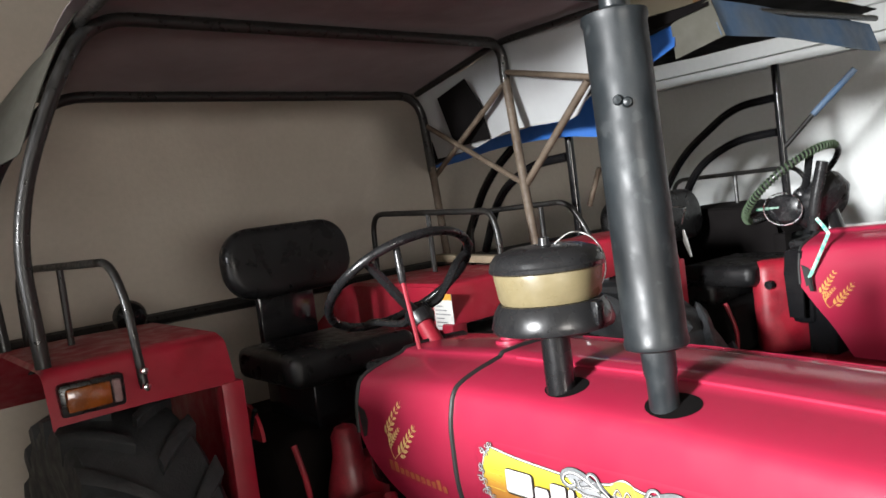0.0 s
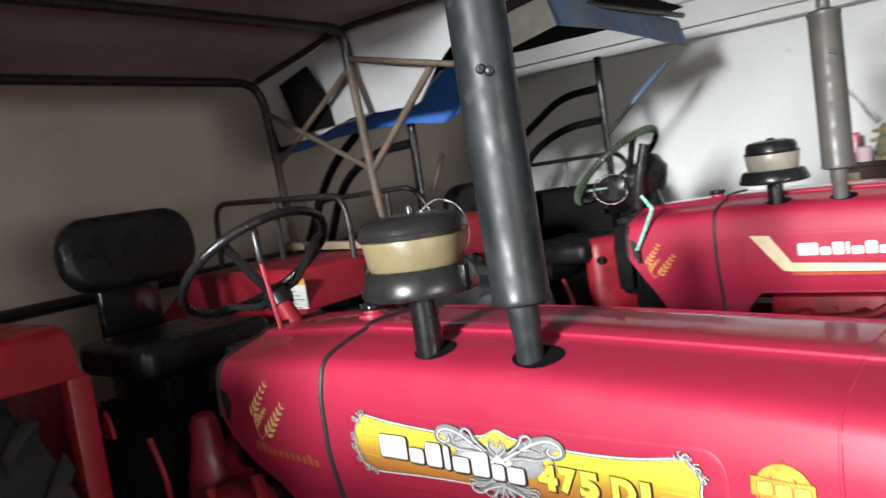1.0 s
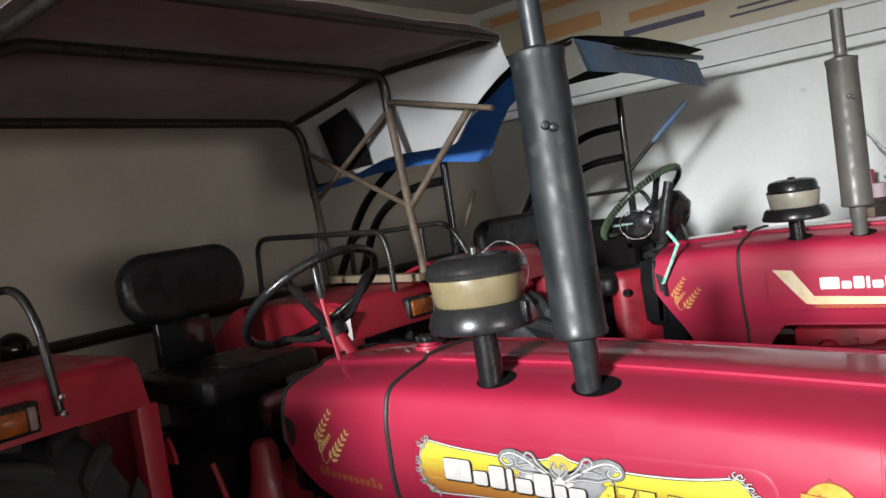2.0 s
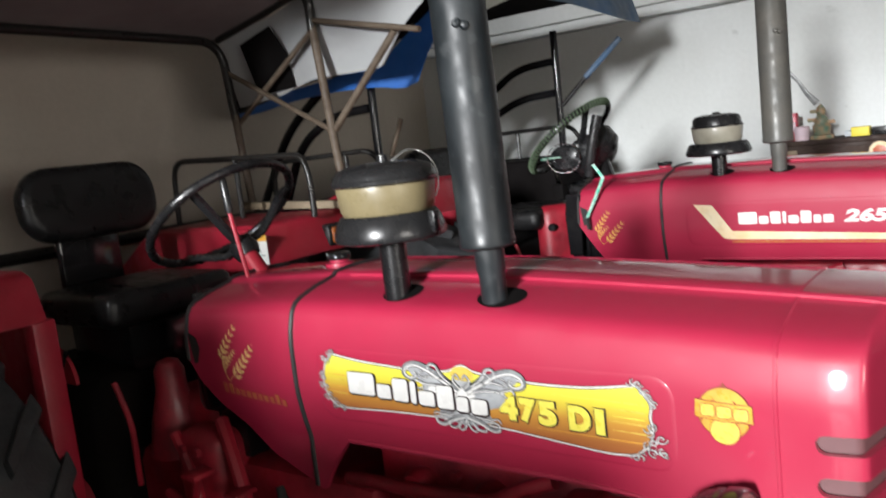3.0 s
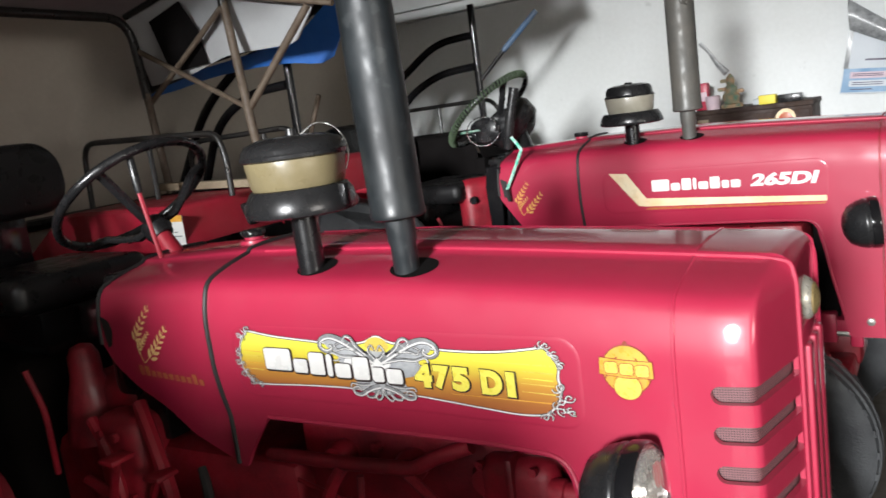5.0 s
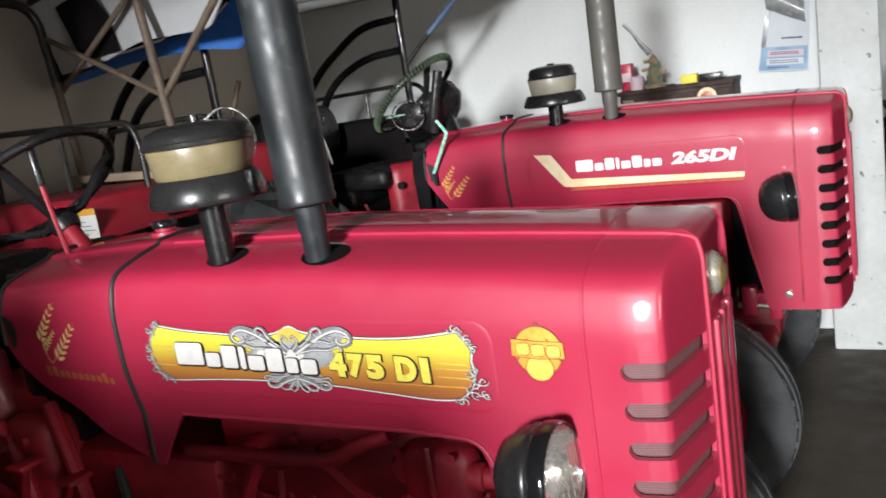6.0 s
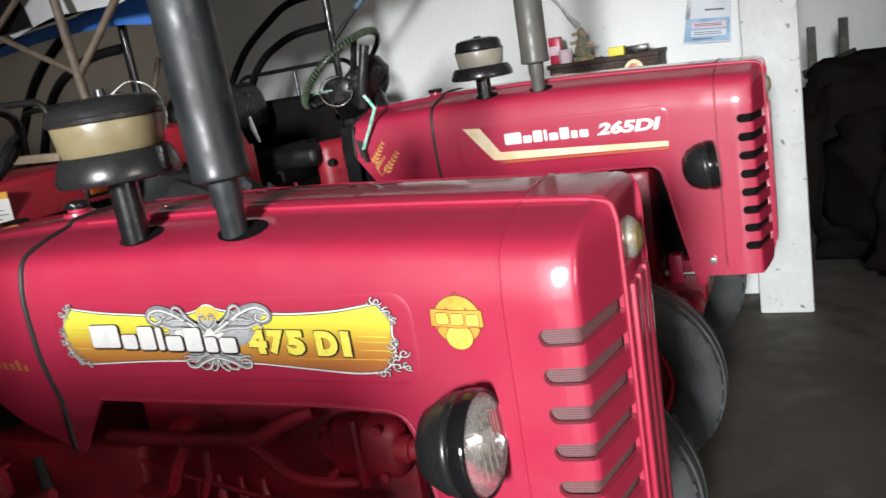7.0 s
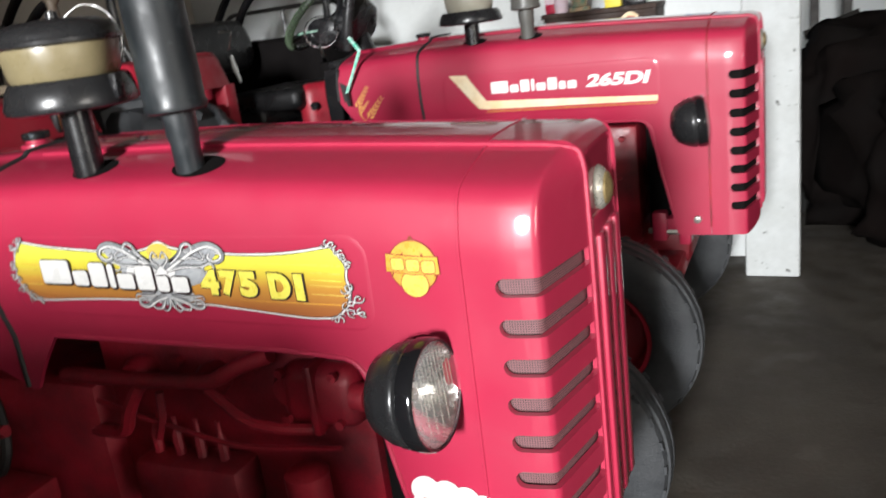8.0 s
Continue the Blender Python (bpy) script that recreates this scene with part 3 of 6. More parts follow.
def tyre(name, parent, at, radius, width, rim, lugs, label):
    """Wheel with a tyre and a rim; lugs: number of chevron bars, or 0 for a ribbed front tyre."""
    wheel = part(name, lathe([(0.001, -width * 0.18), (rim * 0.45, -width * 0.18), (rim * 0.5, -width * 0.1), (rim * 0.5, width * 0.1), (0.001, width * 0.1)], pose(*at, 90, 0, 0), 24), RED_DUSTY, parent, label)
    m = pose(*at, 90, 0, 0)
    w = width / 2
    if lugs:
        prof = [(rim, -w * 0.78), (rim + 0.02, -w * 0.86), (rim + (radius - rim) * 0.5, -w), (radius - 0.075, -w * 0.97), (radius - 0.045, -w * 0.85), (radius - 0.036, -w * 0.4), (radius - 0.034, 0)]
    else:
        prof = [(rim, -w * 0.70), (rim + 0.015, -w * 0.80), (rim + (radius - rim) * 0.5, -w), (radius - 0.04, -w * 0.93), (radius - 0.018, -w * 0.80), (radius - 0.012, -w * 0.62), (radius - 0.022, -w * 0.58), (radius - 0.022, -w * 0.50),
                (radius - 0.006, -w * 0.46), (radius - 0.004, -w * 0.14), (radius - 0.018, -w * 0.11), (radius - 0.018, 0)]
    prof = prof + [(r, -h) for r, h in prof[-2::-1]]
    bm = lathe(prof, m, 64)
    if lugs:
        for s in (-1, 1):
            for k in range(lugs):
                a0 = 2 * math.pi * (k + (0.5 if s > 0 else 0)) / lugs
                low, high = [], []
                for j in range(5):
                    f = j / 4
                    y, a, r = s * (0.02 + f * (w - 0.02)), a0 + 0.26 * f, radius - 0.03 * f * f
                    half = 0.022 + 0.012 * f
                    for da, lst in ((-half / radius, low), (half / radius, high)):
                        lst.append([(rr * math.cos(a + da), rr * math.sin(a + da), y) for rr in (r - 0.05 - 0.03 * f, r - 0.004, r)])
                ring = [[m @ Vector(p) for p in (lo[0], lo[1], Vector(lo[2]).lerp(Vector(hi[2]), 0.15), Vector(lo[2]).lerp(Vector(hi[2]), 0.85), hi[1], hi[0])] for lo, hi in zip(low, high)]
                grid(ring, bm)
                bm.faces.new([bm.verts.new(p) for p in ring[-1]])
                bm.faces.new([bm.verts.new(p) for p in ring[0]][::-1])
    else:
        for s in (-1, 1):
            for k in range(30):
                a = 2 * math.pi * k / 30
                box(-0.004, 0.004, -0.012, 0.012, -0.002, 0.006, bm=bm, m=m @ pose(0, 0, 0, 0, 0, math.degrees(a)) @ pose(radius - 0.017, 0, s * w * 0.82, 0, 90, 0))
    part("tyre", bm, RUBBER, wheel)
    part("rim", lathe([(rim * 0.5, -w * 0.2), (rim * 0.86, -w * 0.3), (rim * 0.92, -w * 0.62), (rim + 0.012, -w * 0.70), (rim + 0.012, -w * 0.62), (rim, w * 0.62), (rim + 0.012, w * 0.70), (rim * 0.92, w * 0.62), (rim * 0.86, -w * 0.2), (rim * 0.5, -w * 0.1)], m, 32), RED_DUSTY, wheel)
    for k in range(8):
        a = 2 * math.pi * k / 8
        part("wheel_nut", lathe([(0.014, -0.02), (0.014, 0.012), (0.001, 0.012)], m @ pose(rim * 0.36 * math.cos(a), rim * 0.36 * math.sin(a), -w * 0.2 - 0.01, 180), 6), STEEL, wheel)
    return wheel


def steering_wheel(tr, at, lean, r, first, dish, column):
    """Dished wheel: rim, three bent spokes from the rim down to the hub, and the column."""
    m = pose(*at, 0, -lean, 0)
    ring = [m @ Vector((r * math.cos(2 * math.pi * k / 40), r * math.sin(2 * math.pi * k / 40), 0)) for k in range(40)]
    wheel = part("steering_wheel", tube(ring, 0.0135, 10, closed=True), PLASTIC, tr)
    for k in range(3):
        a = 2 * math.pi * k / 3 + radians(first)
        part("spoke", tube([m @ Vector((r * f * math.cos(a), r * f * math.sin(a), -dish * h)) for f, h in ((0.10, 1.0), (0.30, 0.93), (0.52, 0.62), (0.76, 0.20), (0.90, 0.03), (0.99, 0.0))], [0.013, 0.012, 0.011, 0.011, 0.011, 0.012], 8, flat=1.5), CAP_PLASTIC, wheel, "dull grey-black moulded spoke")
    part("hub", lathe([(0.001, 0.020), (0.026, 0.018), (0.040, 0.004), (0.042, -0.024), (0.034, -0.046), (0.001, -0.046)], m @ pose(0, 0, -dish), 20), PLASTIC, wheel)
    part("steering_column", tube([m @ Vector((0, 0, -0.04 - dish)), m @ Vector((0, 0, -0.25 - dish)), m @ Vector((0, 0, -0.50 - dish))], [0.026, 0.030, 0.038], 12), column, tr)
    return wheel


def fender(tr, s, xo, sticker, lamps, fx=0.475, top=1.725, paint=None, short=False):
    """Box mudguard over a rear wheel; s is -1 for the right and 1 for the left side."""
    paint = paint or RED_DUSTY
    yi, yo = s * 0.42, s * 0.93
    side = [(xo + 0.46, 1.32), (xo + 0.41, 1.455), (xo + 0.38, 1.468), (xo - 0.22, 1.468), (xo - 0.30, 1.45), (xo - 0.72, 1.20)]
    if short:
        side[3:] = [(xo + 0.14, 1.468), (xo + 0.04, 1.44), (xo - 0.35, 1.28), (xo - 0.72, 1.0)]
    ys = [yo, yo - s * 0.012, (yi + yo) / 2, yi + s * 0.012, yi]
    zs = [-0.012, 0, 0.004, 0, -0.012]
    bm = grid([[(p.x, y, p.z + dz) for y, dz in zip(ys, zs)] for p in rounded([(x, 0, z) for x, z in side], 0.05, 4)])
    thicken(bm, 0.006)
    body = part("fender", bm, paint, tr, "dusty red sheet-metal mudguard" if paint is RED_DUSTY else "mudguard coloured near-black for the deep shade on it")
    inner = rounded([(xo + 0.46, 0, 0.62), (xo + 0.43, 0, 1.25), (xo + 0.40, 0, 1.455)] + ([(xo + 0.10, 0, 1.445), (xo - 0.35, 0, 1.27), (xo - 0.70, 0, 1.0)] if short else [(xo - 0.26, 0, 1.455), (xo - 0.72, 0, 1.19)]) + [(xo - 0.60, 0, 0.62)], 0.06, 4)
    bm = bmesh.new()
    for y0, rev in ((yi, 1), (yi + s * 0.006, -1)):
        vs = [bm.verts.new((p.x, y0, p.z)) for p in inner]
        bm.faces.new(vs[::rev])
    part("inner_panel", bm, paint, body)
    part("front_flange", box(xo + 0.40, xo + 0.465, yi - s * 0.02, yi + s * 0.05, 0.60, 1.325, 0.008), paint, body)
    if lamps:
        lampy = s * 0.82
        part("indicator_housing", box(xo + 0.415, xo + 0.462, lampy - 0.085, lampy + 0.085, 1.335, 1.425, 0.012, m=None), PLASTIC, body, "black plastic indicator housing")
        part("indicator_lens", box(xo + 0.45, xo + 0.474, lampy - 0.07, lampy + 0.045, 1.348, 1.412, 0.008), AMBER, body, "amber indicator lens")
        part("indicator_clear_lens", box(xo + 0.45, xo + 0.472, lampy + 0.049, lampy + 0.072, 1.348, 1.412, 0.006), GUNMETAL, body)
    if sticker:
        run = [(xo + 0.43, s * 0.70, 1.462), (xo + 0.43, s * 0.70, 1.62), (xo + 0.40, s * 0.70, 1.708), (xo - 0.43, s * 0.70, 1.740), (xo - 0.455, s * 0.70, 1.36)]
    else:
        run = [(xo + fx, s * 0.69, 1.37 if fx > 0.4 else 1.46), (xo + fx - 0.02, s * 0.70, top - 0.105), (xo + fx - 0.09, s * 0.71, top), (xo - 0.44, s * 0.80, top - 0.01), (xo - 0.47, s * 0.80, 1.20 if short else 1.34)]
    rail = part("hand_rail", tube(rounded(run, 0.09, 6), 0.0125, 10), BLACK_WORN, tr, "bent black tubular hand rail")
    part("rail_post", tube([(xo, (run[2][1] + run[3][1]) / 2, run[3][2] - 0.005), (xo, (run[2][1] + run[3][1]) / 2, 1.40 if short else 1.465)], 0.011, 8), BLACK_WORN, rail)
    for z in (1.375, 1.42) if fx > 0.4 and not sticker else ():
        part("rail_bolt", lathe([(0.001, 0.016), (0.010, 0.014), (0.011, 0.0), (0.001, 0.0)], pose(xo + 0.488, s * 0.69, z, 0, 90, 0), 8), CHROME, rail)
    if sticker:
        part("warning_sticker", box(xo + 0.345, xo + 0.455, yi - s * 0.002, yi - s * 0.0005, 1.30, 1.435), WHITE_FILM, body, "white warning sticker with an orange head")
        part("sticker_head", box(xo + 0.345, xo + 0.455, yi - s * 0.0035, yi - s * 0.002, 1.412, 1.435), GOLD_FILM, body)
        for k in range(6):
            part("text_bar", box(xo + 0.355, xo + 0.44 - 0.02 * (k % 3), yi - s * 0.0035, yi - s * 0.002, 1.312 + 0.015 * k, 1.316 + 0.015 * k), GREY_FILM, body)
    return body


def wheat(parent, x, z, mat=None, y=-0.2855):
    """Three printed wheat ears."""
    for dx, dz, length, lean in ((-0.026, 0.058, 0.116, 36), (-0.018, 0.036, 0.074, 48), (0.022, 0.012, 0.125, 43)):
        bm = bmesh.new()
        axis, across = Vector((math.sin(radians(lean)), math.cos(radians(lean)))), Vector((math.cos(radians(lean)), -math.sin(radians(lean))))
        at = Vector((x + dx, z + dz))
        for k in range(6):
            f = k / 5
            for side in (-1, 1):
                r = (0.0115 - 0.005 * f) * length / 0.118
                c = at + axis * (0.08 + 0.78 * f) * length + across * side * r * 0.75
                u = (axis + across * side * 0.75).normalized()
                w = Vector((u.y, -u.x))
                plate([tuple(c + u * p * r + w * q * r) for p, q in ((-0.9, 0), (-0.3, 0.42), (0.5, 0.36), (1.25, 0), (0.5, -0.36), (-0.3, -0.42))], y, 0.0008, bm)
        tip, base = at + axis * length, at + axis * 0.02
        plate([tuple(base - across * 0.0016), tuple(base + across * 0.0016), tuple(tip)], y - 0.0002, 0.0008, bm)
        stem = curve_through([(x, z), tuple(at.lerp(Vector((x, z)), 0.45) - across * 0.003), tuple(base)], 5)
        grid([[(p.x - 0.0016, y - 0.0012, p.y), (p.x + 0.0016, y - 0.0012, p.y)] for p in stem], bm)
        printed("wheat_ear", bm, mat or WHEAT_FILM, parent, "printed golden wheat ear")


def word_blocks(parent, x0, x1, z0, zx, zt, y, mat, shadow=None, slope=0.0):
    """A maker's name as plain blocks of its letters' size."""
    widths = [1.75, 0.95, 1.0, 0.45, 1.0, 1.0, 0.75, 0.95]
    tall = [1, 0, 1, 1, 0, 1, 0, 0]
    total = sum(widths)
    x = x0
    for w, t in zip(widths, tall):
        wx = (x1 - x0) * w / total
        dz = slope * (x - x0)
        block = rrect(x + 0.0036, x + wx - 0.0036, z0 + dz, (zt if t else zx) + dz, 0.006, 3)
        if shadow:
            printed("name_block_shadow", plate([(px + 0.0012, pz - 0.0016) for px, pz in offset_outline(block, 0.0034)], y + 0.0006, 0.0006), shadow, parent)
        printed("name_block", plate(block, y - 0.0004, 0.0008), mat, parent)
        x += wx


def precleaner(tr, x, y, z0, bowl_mat, k=1.0, tall=1.0, wire=True, kb=1.0):
    """Air pre-cleaner: stack, flared skirt, dusty clear bowl and domed cap."""
    m = pose(x, y, z0) @ Matrix.Diagonal((1, 1, tall, 1))
    stack = part("air_intake_pipe", lathe([(0.030, -0.10), (0.030, 0.145), (0.026, 0.145)], m, 20), PIPE_BLACK, tr)
    part("skirt", lathe([(0.030, 0.135), (0.088 * k, 0.128), (0.099 * k, 0.132), (0.101 * k, 0.142), (0.094 * k, 0.170), (0.086 * k, 0.185), (0.03, 0.187)], m, 36), CAP_PLASTIC, stack)
    part("bowl", lathe([(0.03, 0.184), (0.080 * kb, 0.186), (0.084 * kb, 0.195), (0.0905 * kb, 0.255), (0.088 * kb, 0.262), (0.03, 0.262)], m, 36), bowl_mat, stack, "yellowed see-through plastic dust bowl")
    part("cap", lathe([(0.03, 0.246), (0.0915 * kb, 0.246), (0.0950 * kb, 0.249), (0.0955 * kb, 0.256), (0.0930 * kb, 0.260), (0.0930 * kb, 0.266), (0.084 * kb, 0.280), (0.060 * kb, 0.290), (0.030, 0.293), (0.016, 0.290), (0.012, 0.290), (0.011, 0.306), (0.001, 0.308)] if wire else [(0.03, 0.254), (0.0895 * kb, 0.254), (0.0920 * kb, 0.258), (0.0905 * kb, 0.263), (0.086 * kb, 0.266), (0.084 * kb, 0.290), (0.076 * kb, 0.306), (0.052 * kb, 0.313), (0.016, 0.315), (0.014, 0.322), (0.001, 0.323)], m, 36), CAP_PLASTIC, stack)
    if wire:
        part("skirt_clip", box(x + 0.092 * k, x + 0.106 * k, y - 0.010, y + 0.010, z0 + 0.140 * tall, z0 + 0.185 * tall, 0.003), PLASTIC, stack)
        part("handle_wire", tube([(x + 0.83 * p.x, y + 0.56 * p.x, z0 + 0.286 * tall + p.y) for p in curve_through([(0.020, 0.006), (0.055, 0.026), (0.090, 0.016), (0.112, -0.014), (0.116, -0.052), (0.106, -0.080)])], 0.0020, 6), CHROME, stack)
    return stack


def muffler(tr, x, y, z0, mat, length=0.59, lean=0.0):
    m = pose(x, y, z0, 0, lean, 0)
    b = 0.115
    can = part("muffler", lathe([(0.028, b), (0.048, b), (0.0565, b + 0.004), (0.058, b + 0.012), (0.0555, b + 0.02), (0.0555, b + length * 0.5), (0.0555, b + length - 0.02), (0.059, b + length - 0.012), (0.058, b + length), (0.030, b + length + 0.008), (0.022, b + length + 0.012)], m, 32), mat, tr, "dark grey painted exhaust silencer, dented")
    part("exhaust_pipe", lathe([(0.027, -0.12), (0.027, 0.06), (0.030, 0.07), (0.031, b + 0.002), (0.02, b + 0.002)], m, 20), mat, can)
    part("tail_pipe", lathe([(0.023, b + length), (0.023, 0.30 + length), (0.020, 0.30 + length), (0.020, b + length)], m, 18), mat, can)
    # two small bumps added in place of the dent's bright specks
    for a, z in ((-62, length * 0.74 + b), (-47, length * 0.73 + b)):
        part("dent_bump", lathe([(0.001, 0.010), (0.007, 0.008), (0.010, 0.0), (0.001, -0.004)], m @ pose(0.055 * math.cos(radians(a)), 0.055 * math.sin(radians(a)), z) @ pose(0, 0, 0, 0, 90, a), 10), mat, can)
    return can


def headlamp(tr, at, out=-1, toe=1):
    """Round lamp in a black shell, its lens to the front."""
    m = pose(*at, 0, 86, out * toe)
    shell = part("headlamp", lathe([(0.001, -0.085), (0.035, -0.080), (0.065, -0.062), (0.082, -0.030), (0.0845, -0.016), (0.0868, -0.012), (0.087, -0.004), (0.0850, -0.001), (0.0870, 0.004), (0.087, 0.020), (0.0845, 0.024)], m, 36), CAP_PLASTIC, tr, "black round headlamp shell")
    part("bezel", lathe([(0.0870, 0.004), (0.0900, 0.007), (0.0908, 0.018), (0.0900, 0.031), (0.0875, 0.0345), (0.0845, 0.0335), (0.0845, 0.028)], m, 40), BLACK, shell, "glossy black lamp rim")
    part("reflector", lathe([(0.001, -0.045), (0.03, -0.035), (0.062, -0.008), (0.078, 0.012), (0.084, 0.029)], m, 32), SILVER, shell, "silvered reflector")
    part("bulb", lathe([(0.001, 0.0), (0.010, -0.006), (0.012, -0.02), (0.008, -0.045)], m, 12), BOWL_GREY, shell)
    part("lens", lathe([(0.0843, 0.030), (0.079, 0.037), (0.060, 0.045), (0.030, 0.050), (0.001, 0.051)], m, 36), GLASS, shell, "fluted clear lamp glass").visible_shadow = False
    bm = bmesh.new()
    for k in range(-5, 6):
        h = math.sqrt(max(0.0, 0.074 ** 2 - (0.0110 * k) ** 2))
        tube([m @ Vector((-h, 0.0110 * k, 0.034)), m @ Vector((h * (0.15 if k % 2 else 0.8), 0.0110 * k, 0.034))], 0.00045, 5, bm)
    part("flute", bm, BOWL_GREY, shell)
    return shell


def engine(tr, near):
    """Castings, filters and pipes that show under the bonnet."""
    block = part("engine_block", box(0.86, 1.56, -0.16, 0.16, 0.52, 1.00, 0.02), RED_ENGINE, tr, "greasy red-painted engine castings")
    part("rocker_cover", box(0.92, 1.50, -0.10, 0.12, 1.00, 1.09, 0.03), RED_ENGINE, block)
    # near-black block added for the shade under the seat; it hides the wall
    part("underseat_dark", box(-0.78, -0.12, -0.31, 0.31, 0.52, 1.10, 0.08, seg=4), DIM_BLACK, block, "added near-black block for the dark under the seat")
    part("sump", box(0.80, 1.50, -0.13, 0.13, 0.36, 0.54, 0.04), RED_ENGINE, block)
    part("clutch_housing", box(0.30, 0.88, -0.22, 0.22, 0.42, 0.90, 0.05), RED_ENGINE, block)
    part("gearbox", box(-0.55, 0.32, -0.20, 0.20, 0.40, 0.86, 0.05), RED_ENGINE, block)
    part("axle_housing", tube([(-0.35, -0.72, 0.66), (-0.35, -0.3, 0.66), (-0.35, 0.3, 0.66), (-0.35, 0.72, 0.66)], [0.09, 0.13, 0.13, 0.09], 16), RED_ENGINE, block)
    part("inlet_pipe", tube(rounded([(0.80, -0.21, 0.915), (1.04, -0.22, 0.924), (1.24, -0.225, 0.938), (1.29, -0.222, 0.968), (1.38, -0.21, 1.000)], 0.03), 0.017, 10), RED_ENGINE, block)
    part("branch_pipe", tube(rounded([(1.215, -0.222, 0.92), (1.31, -0.235, 0.857), (1.40, -0.225, 0.846), (1.47, -0.2, 0.842)], 0.04), 0.012, 8), RED_ENGINE, block)
    part("drain_pipe", tube(rounded([(1.033, -0.222, 0.915), (0.985, -0.225, 0.85), (0.960, -0.22, 0.79), (0.84, -0.2, 0.775)], 0.05), 0.016, 8), RED_ENGINE, block)
    part("stay_rod", tube([(1.082, -0.222, 0.90), (1.075, -0.222, 0.84), (1.038, -0.21, 0.78)], 0.009, 8), RED_ENGINE, block)
    part("fuel_pipe", tube(rounded([(0.80, -0.19, 0.86), (1.0, -0.215, 0.83), (1.25, -0.21, 0.78), (1.50, -0.2, 0.80)], 0.06), 0.006, 6), RED_ENGINE, block)
    for k in range(3):
        part("exhaust_port", lathe([(0.035, 0), (0.04, 0.03), (0.03, 0.05), (0.001, 0.05)], pose(1.0 + 0.2 * k, -0.16, 0.92, 90), 14), RED_ENGINE, block)
        part("port_bolt", lathe([(0.012, 0), (0.012, 0.02), (0.001, 0.02)], pose(1.10 + 0.2 * k, -0.16, 0.95, 90), 6), RED_ENGINE, block)
    part("fuel_pump", box(0.98, 1.26, -0.25, -0.15, 0.62, 0.74, 0.02), RED_ENGINE, block)
    for k in range(4):
        part("pump_outlet", lathe([(0.012, 0), (0.012, 0.05), (0.006, 0.06), (0.006, 0.09)], pose(1.02 + 0.06 * k, -0.20, 0.74), 8), RED_ENGINE, block)
    part("oil_filter", lathe([(0.001, -0.13), (0.042, -0.125), (0.046, -0.11), (0.046, 0.03), (0.03, 0.04), (0.001, 0.04)], pose(1.42, -0.22, 0.72), 18), RED_ENGINE, block)
    part("radiator_core", box(1.60, 1.68, -0.21, 0.21, 0.60, 1.25, 0.008), DARK_CLOTH_SHADE, block)
    part("front_bolster", box(1.35, 1.74, -0.12, 0.12, 0.42, 0.60, 0.03), RED_ENGINE, block)
    part("front_axle", box(1.58, 1.72, -0.62, 0.62, 0.38, 0.48, 0.02), RED_ENGINE, block)
    for s in (-1, 1):
        part("kingpin", tube([(1.65, s * 0.56, 0.30), (1.65, s * 0.56, 0.62)], 0.035, 12), RED_ENGINE, block)
        part("foot_board", box(-0.02, 0.62, s * 0.22, s * 0.52, 0.58, 0.60, 0.006), RED_DUSTY, block)
        part("foot_step", box(0.40, 0.72, s * 0.24, s * 0.46, 0.60, 0.66, 0.01), RED_ENGINE, block)
    part("pedal_arm", tube(rounded([(0.30, -0.24, 0.52), (0.36, -0.27, 0.72), (0.48, -0.30, 0.86)], 0.06), 0.012, 8), RED_ENGINE, block)
    part("pedal", box(0.46, 0.52, -0.34, -0.27, 0.853, 0.868, 0.006), RED_ENGINE, block)
    part("pedal_arm", tube(rounded([(0.24, -0.22, 0.5), (0.28, -0.32, 0.74), (0.40, -0.36, 0.92)], 0.06), 0.012, 8), RED_ENGINE, block)
    part("pedal", box(0.38, 0.44, -0.40, -0.33, 0.915, 0.930, 0.006), RED_ENGINE, block)
    if near:
        part("water_housing", box(1.38, 1.56, -0.215, -0.14, 0.845, 0.975, 0.035, seg=4), RED_ENGINE, block)
        part("housing_flange", box(1.455, 1.475, -0.225, -0.14, 0.835, 0.985, 0.008), RED_ENGINE, block)
        part("hose_stub", lathe([(0.028, 0), (0.028, 0.03), (0.022, 0.032), (0.022, 0.07), (0.001, 0.07)], pose(1.55, -0.20, 0.92, 0, 90, 0), 16), RED_ENGINE, block)
        for k in range(4):
            part("flange_bolt", lathe([(0.010, 0), (0.010, 0.012), (0.001, 0.012)], pose(1.400 + 0.12 * (k % 2), -0.213, 0.865 + 0.10 * (k // 2), 90), 6), RED_ENGINE, block)
        part("steering_box", box(0.02, 0.30, -0.20, 0.20, 0.80, 1.06, 0.06, seg=4), RED_ENGINE, block)
        part("lever_tower", lathe([(0.085, 0.0), (0.070, 0.10), (0.046, 0.19), (0.044, 0.25), (0.030, 0.275), (0.001, 0.285)], pose(0.10, -0.20, 0.88), 20), RED_ENGINE, block)
        part("side_casting", box(0.20, 0.40, -0.30, -0.16, 0.74, 0.99, 0.05, seg=4), RED_ENGINE, block)
        part("bell_rib", tube(rounded([(0.37, -0.24, 1.02), (0.45, -0.275, 0.93), (0.49, -0.28, 0.78), (0.45, -0.25, 0.62)], 0.12), 0.020, 8), RED_ENGINE, block)
        part("bell_rib", tube(rounded([(0.22, -0.29, 0.98), (0.31, -0.31, 0.88), (0.33, -0.31, 0.74), (0.29, -0.28, 0.62)], 0.12), 0.016, 8), RED_ENGINE, block)
